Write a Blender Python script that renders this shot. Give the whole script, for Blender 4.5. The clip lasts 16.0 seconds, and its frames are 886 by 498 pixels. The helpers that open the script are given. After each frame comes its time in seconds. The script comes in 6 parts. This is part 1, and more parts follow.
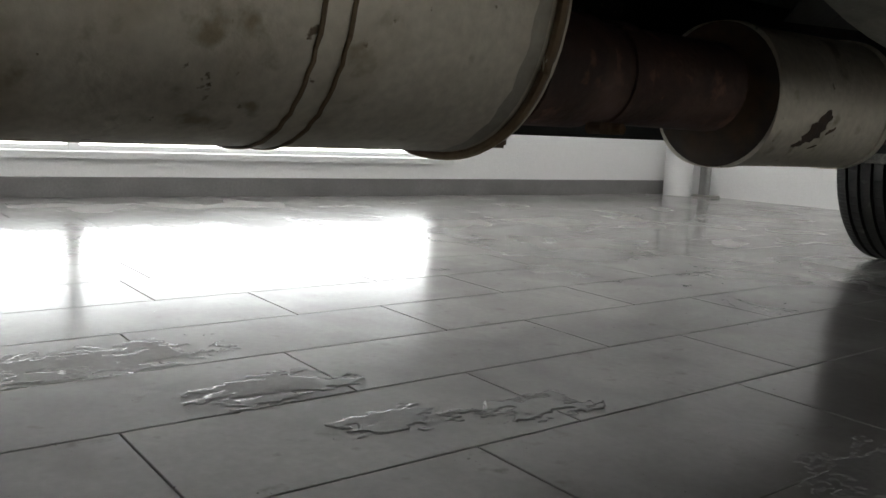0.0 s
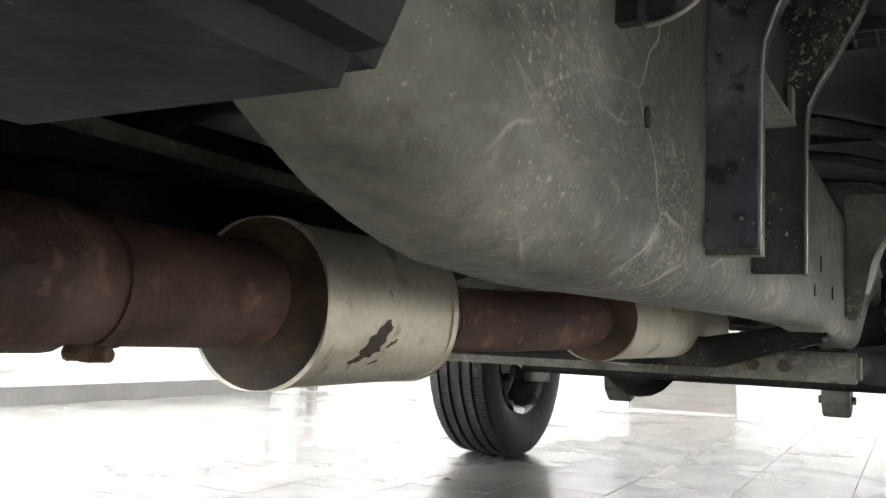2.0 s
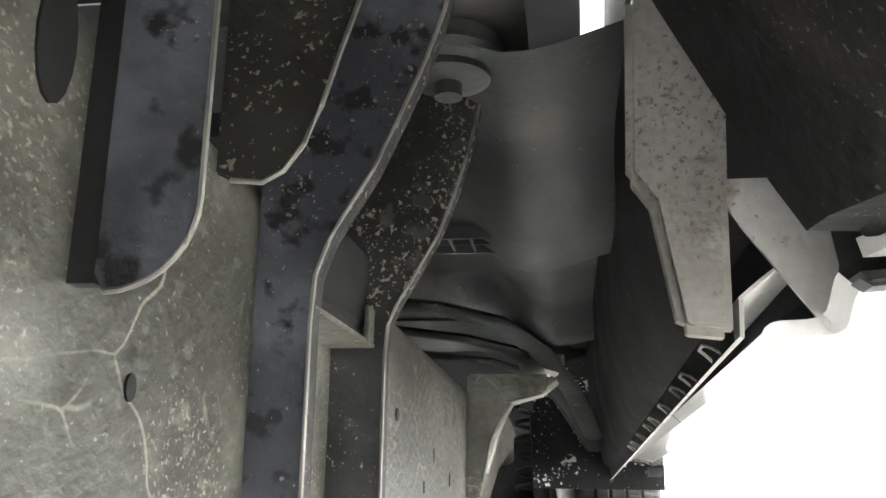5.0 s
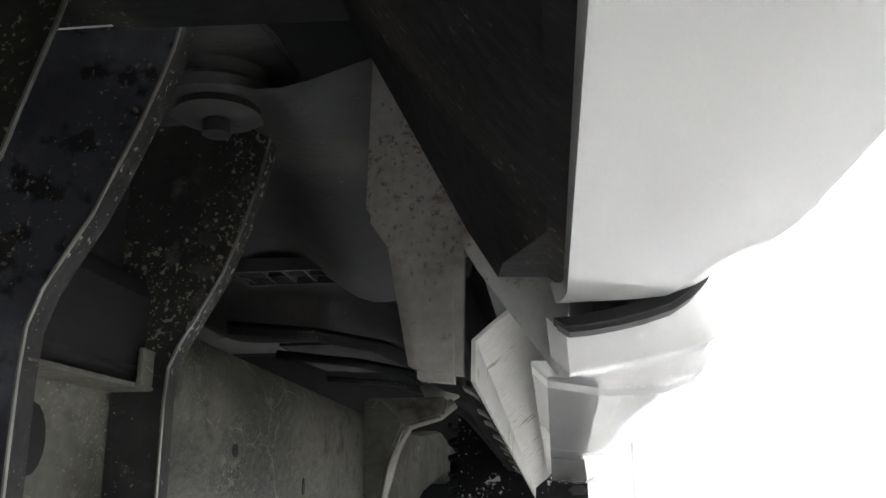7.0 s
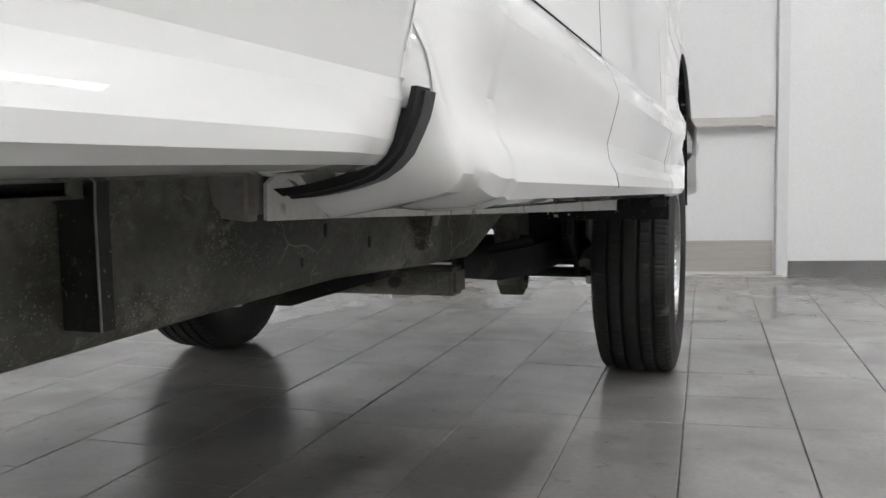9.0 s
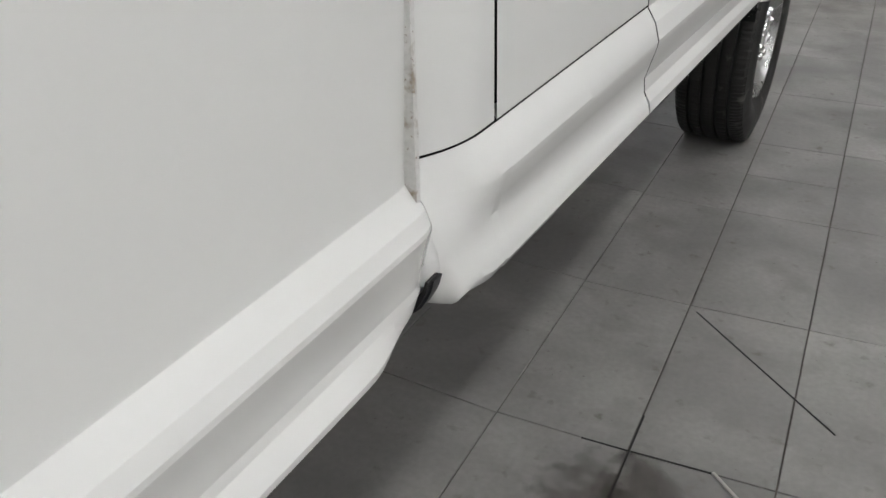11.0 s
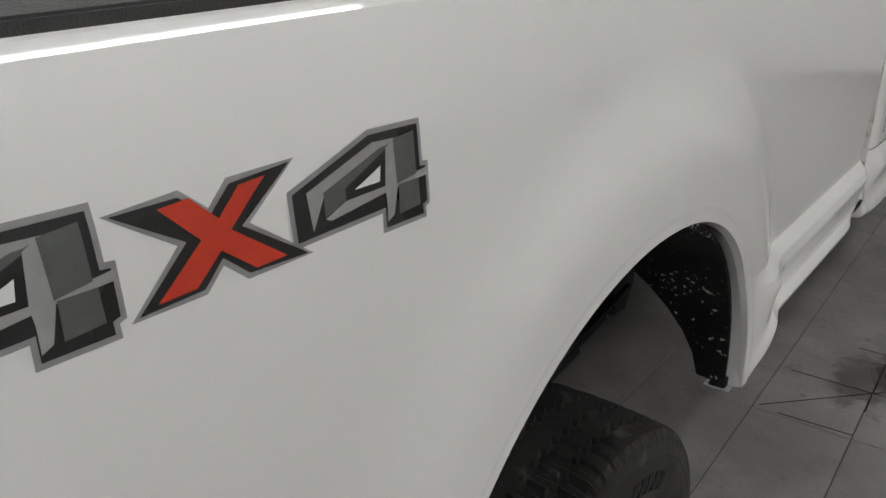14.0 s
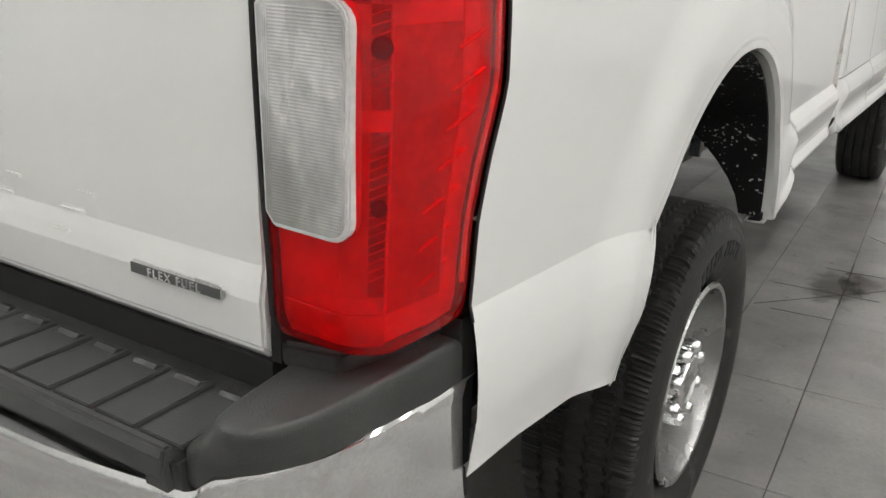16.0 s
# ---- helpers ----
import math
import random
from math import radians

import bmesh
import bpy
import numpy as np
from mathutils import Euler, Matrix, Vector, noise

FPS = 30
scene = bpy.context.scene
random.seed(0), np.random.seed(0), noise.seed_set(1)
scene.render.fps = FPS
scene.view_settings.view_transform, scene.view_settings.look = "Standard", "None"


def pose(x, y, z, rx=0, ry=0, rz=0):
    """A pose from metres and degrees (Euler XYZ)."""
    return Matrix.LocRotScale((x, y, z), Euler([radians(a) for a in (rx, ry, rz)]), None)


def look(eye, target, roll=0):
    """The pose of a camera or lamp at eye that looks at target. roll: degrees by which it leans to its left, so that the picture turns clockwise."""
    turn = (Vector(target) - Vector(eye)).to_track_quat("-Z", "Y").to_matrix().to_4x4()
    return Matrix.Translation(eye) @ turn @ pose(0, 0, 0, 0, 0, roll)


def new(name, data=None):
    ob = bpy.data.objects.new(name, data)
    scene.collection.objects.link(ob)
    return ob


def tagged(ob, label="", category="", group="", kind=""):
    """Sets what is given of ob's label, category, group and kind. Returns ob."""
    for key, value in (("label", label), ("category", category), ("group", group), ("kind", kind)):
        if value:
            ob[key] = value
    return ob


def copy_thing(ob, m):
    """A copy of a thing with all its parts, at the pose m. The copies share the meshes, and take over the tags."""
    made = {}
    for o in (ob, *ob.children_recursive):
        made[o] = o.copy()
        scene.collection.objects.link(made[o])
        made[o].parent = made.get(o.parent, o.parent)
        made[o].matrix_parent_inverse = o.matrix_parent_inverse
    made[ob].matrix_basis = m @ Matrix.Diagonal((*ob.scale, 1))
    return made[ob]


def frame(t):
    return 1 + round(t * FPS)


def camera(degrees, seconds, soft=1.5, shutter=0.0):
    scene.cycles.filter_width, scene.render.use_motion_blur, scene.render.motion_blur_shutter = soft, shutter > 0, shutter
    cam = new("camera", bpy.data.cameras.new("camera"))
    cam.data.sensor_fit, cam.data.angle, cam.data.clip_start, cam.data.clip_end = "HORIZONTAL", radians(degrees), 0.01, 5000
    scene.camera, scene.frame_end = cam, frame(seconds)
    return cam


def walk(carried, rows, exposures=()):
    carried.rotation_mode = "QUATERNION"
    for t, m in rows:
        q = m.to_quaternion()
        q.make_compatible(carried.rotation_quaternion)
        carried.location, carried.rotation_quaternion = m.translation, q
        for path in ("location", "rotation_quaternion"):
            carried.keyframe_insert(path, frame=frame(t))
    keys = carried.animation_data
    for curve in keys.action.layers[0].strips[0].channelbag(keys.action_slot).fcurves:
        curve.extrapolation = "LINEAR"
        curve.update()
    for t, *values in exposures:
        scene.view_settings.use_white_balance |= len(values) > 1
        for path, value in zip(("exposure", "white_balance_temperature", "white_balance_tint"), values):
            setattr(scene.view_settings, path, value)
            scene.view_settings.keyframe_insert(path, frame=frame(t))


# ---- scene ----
cam = camera(53.5, 16.0, shutter=0.0)
PATH = [
    (0, (0.746, 0.618, 0.47), (-0.828, 1.816, 0.176), 2.9),
    (0.5, (0.674, 0.692, 0.475), (-0.751, 2.092, 0.373), 2.8),
    (1, (0.665, 0.776, 0.467), (-0.626, 2.304, 0.48), 2.3),
    (1.5, (0.656, 0.817, 0.487), (-0.487, 2.457, 0.554), 2.2),
    (2, (0.666, 0.846, 0.497), (-0.3, 2.588, 0.676), 2.2),
    (2.5, (0.684, 0.907, 0.488), (-0.141, 2.711, 0.74), 1.8),
    (3, (0.709, 0.948, 0.504), (-0.001, 2.796, 0.787), 1.7),
    (3.5, (0.726, 0.958, 0.55), (0.145, 2.848, 0.852), 1.8),
    (4, (0.72, 0.964, 0.59), (0.287, 2.882, 0.954), 1.1),
    (4.2, (0.717, 0.96, 0.588), (0.325, 2.874, 1.014), 1.1),
    (6.3, (0.806, 0.969, 0.602), (0.628, 2.891, 1.128), -0.1),
    (6.5, (0.827, 0.98, 0.605), (0.653, 2.903, 1.126), -0.4),
    (7, (0.898, 0.993, 0.617), (0.671, 2.909, 1.144), -0.4),
    (7.5, (0.956, 1.011, 0.61), (0.594, 2.923, 1.068), 0.1),
    (8, (1.023, 1.036, 0.65), (0.541, 2.952, 0.959), -0.1),
    (8.5, (1.099, 1.05, 0.659), (0.532, 2.961, 0.823), -0.6),
    (9, (1.196, 0.982, 0.724), (0.56, 2.869, 0.542), -1.1),
    (9.2, (1.246, 0.981, 0.756), (0.588, 2.826, 0.351), -1.3),
    (11.3, (1.423, 0.646, 1.372), (0.607, 2.186, 0.392), 0.5),
    (11.5, (1.435, 0.517, 1.421), (0.613, 2.055, 0.44), 0.6),
    (12, (1.408, 0.165, 1.499), (0.586, 1.681, 0.486), 0.9),
    (12.5, (1.409, -0.157, 1.555), (0.52, 1.309, 0.527), 0.7),
    (13, (1.423, -0.451, 1.565), (0.41, 1.013, 0.654), 0.6),
    (13.5, (1.428, -0.731, 1.559), (0.358, 0.727, 0.705), 1.3),
    (14, (1.426, -1.009, 1.586), (0.346, 0.474, 0.79), 1.7),
    (14.5, (1.461, -1.225, 1.575), (0.389, 0.283, 0.815), 1.6),
    (15, (1.487, -1.456, 1.517), (0.432, 0.08, 0.79), 1.5),
    (15.5, (1.476, -1.606, 1.409), (0.461, -0.03, 0.71), 1.8),
    (16, (1.431, -1.8, 1.329), (0.46, -0.187, 0.655), 2.2),
]
walk(cam, [(t, look(e, g, r)) for t, e, g, r in PATH],
     exposures=[(0.0, -0.3, 6650, 10), (0.6, 0.3, 6650, 10), (1.5, 1.25, 6650, 10), (2.2, 2.25, 6600, 10), (3.0, 2.75, 6550, 9), (3.5, 2.95, 6550, 9), (4.2, 3.5, 6550, 9),
                (6.4, 2.8, 6350, 10), (7.0, 1.85, 6300, 10), (7.5, 1.4, 6300, 10), (8.0, 0.8, 6250, 10), (8.6, 0.25, 6250, 12), (9.2, 0.15, 6550, 12),
                (11.3, -0.38, 6550, 11), (12.0, -0.6, 6550, 11), (13.0, -0.78, 6550, 11), (14.0, -0.80, 6650, 10), (14.5, -0.74, 6700, 9), (15.5, -0.35, 6750, 10), (16.0, -0.05, 6750, 10)])

# ---- world and light ----
world = bpy.data.worlds.new("sky")
scene.world = world
world.use_nodes = True
wn = world.node_tree
sky = wn.nodes.new("ShaderNodeTexSky")
sky.sky_type, sky.sun_disc = "NISHITA", False
sky.sun_elevation, sky.sun_rotation = radians(35), radians(250)
wn.nodes["Background"].inputs[1].default_value = 0.10
wn.links.new(sky.outputs[0], wn.nodes["Background"].inputs[0])


# ---- materials ----
def nodes_of(name):
    m = bpy.data.materials.new(name)
    m.use_nodes = True
    n = m.node_tree
    return m, n, n.nodes["Principled BSDF"]


def mat(name, c1, c2, scale=6.0, rough=(0.4, 0.6), metal=0.0, bump=0.15, bscale=80.0, specks=(), coat=0.0,
        stretch=(1, 1, 1), spec=0.5, tint=0.0, sharp=(0.35, 0.65), veins=(), grainy=0.35, coat_ior=1.6):
    """Two-tone noise paint with gloss variation, fine relief and speck layers (colour, scale, threshold, softness)."""
    m, n, p = nodes_of(name)
    tc = n.nodes.new("ShaderNodeTexCoord")
    mp = n.nodes.new("ShaderNodeMapping")
    mp.inputs["Scale"].default_value = stretch
    n.links.new(tc.outputs["Object"], mp.inputs["Vector"])

    def noise_node(sc, det=6.0, dist=0.0):
        t = n.nodes.new("ShaderNodeTexNoise")
        t.inputs["Scale"].default_value, t.inputs["Detail"].default_value = sc, det
        t.inputs["Distortion"].default_value = dist
        n.links.new(mp.outputs[0], t.inputs["Vector"])
        return t

    def ramp(src, lo, hi, a, b):
        r = n.nodes.new("ShaderNodeMapRange")
        r.inputs[1].default_value, r.inputs[2].default_value = lo, hi
        r.inputs[3].default_value, r.inputs[4].default_value = a, b
        n.links.new(src, r.inputs[0])
        return r.outputs[0]

    def mixc(fac, a, b):
        x = n.nodes.new("ShaderNodeMix")
        x.data_type = "RGBA"
        n.links.new(fac, x.inputs[0])
        for sock, v in ((x.inputs[6], a), (x.inputs[7], b)):
            if isinstance(v, tuple):
                sock.default_value = (*v, 1)
            else:
                n.links.new(v, sock)
        return x.outputs[2]

    big, small = noise_node(scale, 8.0, 0.4), noise_node(bscale, 4.0)
    col = mixc(ramp(big.outputs[0], sharp[0], sharp[1], 0, 1), c1, c2)
    grain = ramp(small.outputs[0], 0.3, 0.7, 0, grainy)
    col = mixc(grain, col, tuple(0.6 * c for c in c1))
    if tint:
        oi = n.nodes.new("ShaderNodeObjectInfo")
        col = mixc(ramp(oi.outputs["Random"], 0, 1, 0, tint), col, tuple(0.45 * c for c in c1))
    crowd = noise_node(9.0, 3.0) if specks else None
    for c, sc, th, soft in specks:          # specks gather in clusters
        t = noise_node(sc, 5.0, 0.0)
        off = n.nodes.new("ShaderNodeMath")
        off.operation = "ADD"
        n.links.new(t.outputs[0], off.inputs[0])
        n.links.new(ramp(crowd.outputs[0], 0.35, 0.65, -0.06, 0.06), off.inputs[1])
        col = mixc(ramp(off.outputs[0], th, th + soft, 0, 1), col, c)
    for c, sc, wd, cover in veins:          # thin crazing lines, broken up by a noise mask
        warp = noise_node(5.0, 3.0)
        wm = n.nodes.new("ShaderNodeMix")
        wm.data_type = "VECTOR"
        wm.inputs[0].default_value = 0.10
        n.links.new(mp.outputs[0], wm.inputs[4])
        n.links.new(warp.outputs[1], wm.inputs[5])
        vo = n.nodes.new("ShaderNodeTexVoronoi")
        vo.feature = "DISTANCE_TO_EDGE"
        vo.inputs["Scale"].default_value = sc
        n.links.new(wm.outputs[1], vo.inputs["Vector"])
        t2 = noise_node(sc * 0.55, 6.0)
        mu = n.nodes.new("ShaderNodeMath")
        mu.operation = "MULTIPLY"
        n.links.new(ramp(vo.outputs["Distance"], wd * 0.3, wd, 1, 0), mu.inputs[0])
        n.links.new(ramp(t2.outputs[0], cover, cover + 0.12, 0, 0.8), mu.inputs[1])
        col = mixc(mu.outputs[0], col, c)
    n.links.new(col, p.inputs["Base Color"])
    n.links.new(ramp(big.outputs[0], 0.3, 0.7, rough[0], rough[1]), p.inputs["Roughness"])
    p.inputs["Metallic"].default_value = metal
    p.inputs["Specular IOR Level"].default_value = spec
    p.inputs["Coat Weight"].default_value = coat
    p.inputs["Coat Roughness"].default_value = 0.03
    p.inputs["Coat IOR"].default_value = coat_ior
    if bump:
        b = n.nodes.new("ShaderNodeBump")
        b.inputs["Strength"].default_value, b.inputs["Distance"].default_value = bump, 0.004
        n.links.new(small.outputs[0], b.inputs["Height"])
        n.links.new(b.outputs[0], p.inputs["Normal"])
    return m


def glow(name, colour, strength):
    m, n, p = nodes_of(name)
    p.inputs["Base Color"].default_value = (*colour, 1)
    p.inputs["Emission Color"].default_value = (*colour, 1)
    p.inputs["Emission Strength"].default_value = strength
    return m


PAINT = mat("white_paint", (0.76, 0.76, 0.74), (0.775, 0.775, 0.755), 0.8, (0.3, 0.32), 0, 0.0, 3, coat=1.0, grainy=0.02, spec=0.08, coat_ior=1.74)
PAINT_DULL = mat("white_primer", (0.62, 0.61, 0.58), (0.7, 0.69, 0.67), 5.0, (0.5, 0.65), 0, 0.1, 120,
                 specks=[((0.25, 0.19, 0.13), 34, 0.62, 0.12), ((0.3, 0.25, 0.2), 160, 0.66, 0.06)])
GRIMY = mat("grimy_primer", (0.25, 0.235, 0.21), (0.44, 0.42, 0.39), 6.0, (0.55, 0.7), 0, 0.3, 120,
            specks=[((0.17, 0.14, 0.11), 260, 0.61, 0.12), ((0.46, 0.44, 0.41), 22, 0.58, 0.3), ((0.20, 0.16, 0.12), 60, 0.66, 0.2)])
DARK_STEEL = mat("dark_dusty_steel", (0.05, 0.05, 0.05), (0.09, 0.088, 0.082), 12, (0.5, 0.7), 0.2, 0.3, 90)
FLOORPAN = mat("floor_pan", (0.024, 0.028, 0.026), (0.046, 0.05, 0.046), 5, (0.5, 0.7), 0, 0.3, 60, specks=[((0.13, 0.12, 0.10), 110, 0.69, 0.05), ((0.06, 0.055, 0.045), 9, 0.6, 0.15)])
HEAT = mat("heat_tint_steel", (0.34, 0.32, 0.265), (0.44, 0.41, 0.34), 16, (0.4, 0.55), 0.7, 0.3, 110)
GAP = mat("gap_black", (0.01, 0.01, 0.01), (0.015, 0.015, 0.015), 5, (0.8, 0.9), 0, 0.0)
FRAME = mat("frame_coating", (0.058, 0.059, 0.046), (0.185, 0.180, 0.150), 4.5, (0.5, 0.7), 0, 0.8, 60, sharp=(0.40, 0.60),
            specks=[((0.185, 0.187, 0.168), 4.2, 0.57, 0.22), ((0.030, 0.030, 0.022), 2.6, 0.55, 0.16), ((0.05, 0.046, 0.036), 20, 0.57, 0.14), ((0.21, 0.20, 0.165), 48, 0.61, 0.2),
                    ((0.34, 0.32, 0.265), 260, 0.63, 0.14), ((0.24, 0.225, 0.185), 120, 0.655, 0.14)],
            veins=[((0.32, 0.305, 0.255), 7.0, 0.010, 0.50), ((0.27, 0.26, 0.215), 21.0, 0.03, 0.57)], stretch=(1, 0.85, 1.2), grainy=0.45)
BRACKET = mat("bracket_wax", (0.022, 0.023, 0.022), (0.052, 0.053, 0.05), 14, (0.5, 0.75), 0, 0.7, 60, spec=0.3,
              specks=[((0.09, 0.088, 0.078), 35, 0.58, 0.1), ((0.36, 0.33, 0.26), 150, 0.64, 0.05), ((0.3, 0.27, 0.2), 300, 0.66, 0.06)])
TAB = mat("blue_wax", (0.062, 0.065, 0.076), (0.14, 0.146, 0.165), 11, (0.45, 0.7), 0, 0.8, 55, spec=0.35, sharp=(0.42, 0.6),
          specks=[((0.016, 0.016, 0.018), 36, 0.555, 0.07), ((0.24, 0.235, 0.21), 120, 0.67, 0.08), ((0.3, 0.27, 0.2), 280, 0.67, 0.06)])
UNDERSPECK = mat("speckled_underbody", (0.026, 0.026, 0.023), (0.05, 0.048, 0.04), 8, (0.55, 0.8), 0, 0.5, 60, spec=0.25,
                 specks=[((0.055, 0.05, 0.04), 14, 0.58, 0.15), ((0.26, 0.24, 0.185), 90, 0.66, 0.05), ((0.3, 0.27, 0.2), 240, 0.65, 0.06)])
UNDER = mat("underbody_black", (0.007, 0.008, 0.008), (0.014, 0.015, 0.014), 6, (0.6, 0.8), 0, 0.35, 60, spec=0.25,
            specks=[((0.035, 0.032, 0.026), 9, 0.62, 0.15), ((0.13, 0.12, 0.10), 110, 0.70, 0.05), ((0.13, 0.12, 0.09), 230, 0.69, 0.05)])
LINER = mat("liner_plastic", (0.006, 0.006, 0.006), (0.014, 0.014, 0.014), 6, (0.5, 0.7), 0, 0.3, 90, spec=0.2,
            specks=[((0.6, 0.6, 0.57), 38, 0.655, 0.05), ((0.5, 0.5, 0.48), 100, 0.65, 0.04)])
ALUM = mat("aluminised_steel", (0.52, 0.48, 0.39), (0.66, 0.62, 0.52), 7, (0.38, 0.55), 0.75, 0.25, 110,
           specks=[((0.13, 0.10, 0.07), 70, 0.70, 0.05), ((0.34, 0.28, 0.19), 6, 0.54, 0.2), ((0.3, 0.26, 0.18), 26, 0.6, 0.12)])
RUST = mat("rusted_pipe", (0.046, 0.027, 0.020), (0.10, 0.055, 0.040), 9, (0.6, 0.8), 0.25, 0.5, 90,
           specks=[((0.19, 0.10, 0.065), 30, 0.6, 0.12), ((0.14, 0.09, 0.07), 6, 0.56, 0.15)])
RUST_RIM = mat("rust_brown_rim", (0.14, 0.095, 0.055), (0.24, 0.17, 0.10), 14, (0.5, 0.7), 0.4, 0.4, 90)
RUST_DARK = mat("rusted_end", (0.05, 0.035, 0.025), (0.14, 0.085, 0.045), 12, (0.6, 0.8), 0.2, 0.5, 80)
BARE = mat("stained_alloy", (0.28, 0.27, 0.24), (0.4, 0.39, 0.36), 8, (0.4, 0.6), 0.6, 0.3, 70,
           specks=[((0.1, 0.085, 0.07), 14, 0.6, 0.12)])
RUBBER = mat("tyre_rubber", (0.014, 0.0137, 0.0127), (0.024, 0.0233, 0.0218), 12, (0.5, 0.65), 0, 0.12, 160, spec=0.35,
             specks=[((0.085, 0.082, 0.075), 18, 0.66, 0.15)])
VENT = mat("vent_plastic", (0.035, 0.037, 0.036), (0.06, 0.062, 0.06), 14, (0.5, 0.7), 0, 0.2, 90)
PLASTIC = mat("black_plastic", (0.022, 0.022, 0.022), (0.032, 0.032, 0.032), 8, (0.4, 0.55), 0, 0.5, 500)
PAD = mat("step_plastic", (0.030, 0.031, 0.030), (0.05, 0.052, 0.05), 5, (0.38, 0.5), 0, 0.25, 420, grainy=0.2,
          specks=[((0.09, 0.09, 0.085), 7, 0.6, 0.2)])
SILVER = mat("badge_silver", (0.62, 0.62, 0.61), (0.7, 0.7, 0.69), 20, (0.25, 0.35), 0.35, 0.0)
SEAL = mat("seal_rubber", (0.02, 0.02, 0.022), (0.035, 0.035, 0.038), 8, (0.45, 0.6), 0, 0.1, 200)
CHROME = mat("chrome", (0.88, 0.88, 0.88), (0.92, 0.92, 0.92), 4, (0.08, 0.13), 1.0, 0.02, 200)
RIM = mat("silver_steel", (0.32, 0.32, 0.315), (0.38, 0.38, 0.37), 6, (0.22, 0.32), 0.85, 0.05, 200)
WALL = mat("wall_paint", (0.83, 0.83, 0.82), (0.86, 0.86, 0.85), 1.5, (0.5, 0.6), 0, 0.05, 180)
CEIL = mat("ceiling_paint", (0.7, 0.7, 0.7), (0.74, 0.74, 0.74), 2, (0.7, 0.8), 0, 0.05, 100)
DOORM = mat("door_paint", (0.74, 0.74, 0.73), (0.77, 0.77, 0.76), 1.5, (0.35, 0.45), 0, 0.04, 200)
BASE = mat("baseboard_tile", (0.17, 0.165, 0.16), (0.22, 0.215, 0.21), 4, (0.3, 0.4), 0, 0.1, 100)
STEEL = mat("brushed_steel", (0.5, 0.48, 0.45), (0.58, 0.56, 0.53), 5, (0.3, 0.42), 0.9, 0.1, 200, stretch=(1, 1, 20))
TILE = mat("porcelain_tile", (0.225, 0.219, 0.209), (0.325, 0.317, 0.303), 2.6, (0.15, 0.26), 0, 0.03, 60,
           specks=[((0.18, 0.172, 0.162), 4, 0.55, 0.3), ((0.175, 0.164, 0.151), 22, 0.64, 0.14), ((0.12, 0.11, 0.10), 90, 0.73, 0.04)], tint=0.25, grainy=0.2)
GROUT = mat("grout", (0.05, 0.042, 0.036), (0.11, 0.09, 0.075), 9, (0.7, 0.9), 0, 0.4, 120)
WATER = mat("melt_water", (0.22, 0.217, 0.21), (0.26, 0.256, 0.25), 4, (0.03, 0.05), 0, 0.0)
RED_LIGHT = mat("red_lens_rib", (0.82, 0.03, 0.022), (0.88, 0.04, 0.03), 6, (0.06, 0.1), 0, 0.0, spec=0.5)
# the dark and pale greys paint reflections into the lens colour
CLEAR = mat("clear_lens", (0.30, 0.30, 0.285), (0.62, 0.62, 0.605), 11, (0.2, 0.3), 0.0, 0.0, coat=0.5, stretch=(1, 1, 0.5))
CLEAR_EDGE = mat("clear_lens_rim", (0.6, 0.6, 0.59), (0.72, 0.72, 0.71), 20, (0.1, 0.2), 0.0, 0.0, coat=0.6)
DECAL_EDGE = mat("decal_silver", (0.3, 0.3, 0.3), (0.33, 0.33, 0.33), 8, (0.3, 0.4), 0.2, 0.0)
DECAL_BLACK = mat("decal_black", (0.012, 0.012, 0.012), (0.018, 0.018, 0.018), 8, (0.25, 0.35), 0, 0.0)
DECAL_GREY = mat("decal_grey", (0.09, 0.095, 0.09), (0.11, 0.115, 0.11), 8, (0.3, 0.4), 0, 0.0)
DECAL_LIGHT = mat("decal_light", (0.3, 0.3, 0.29), (0.33, 0.33, 0.32), 8, (0.3, 0.4), 0, 0.0)
DECAL_RED = mat("decal_red", (0.55, 0.035, 0.015), (0.62, 0.05, 0.02), 8, (0.3, 0.4), 0, 0.0)
SIGNRED = mat("sign_red", (0.7, 0.02, 0.05), (0.75, 0.03, 0.06), 8, (0.4, 0.5), 0, 0.0)
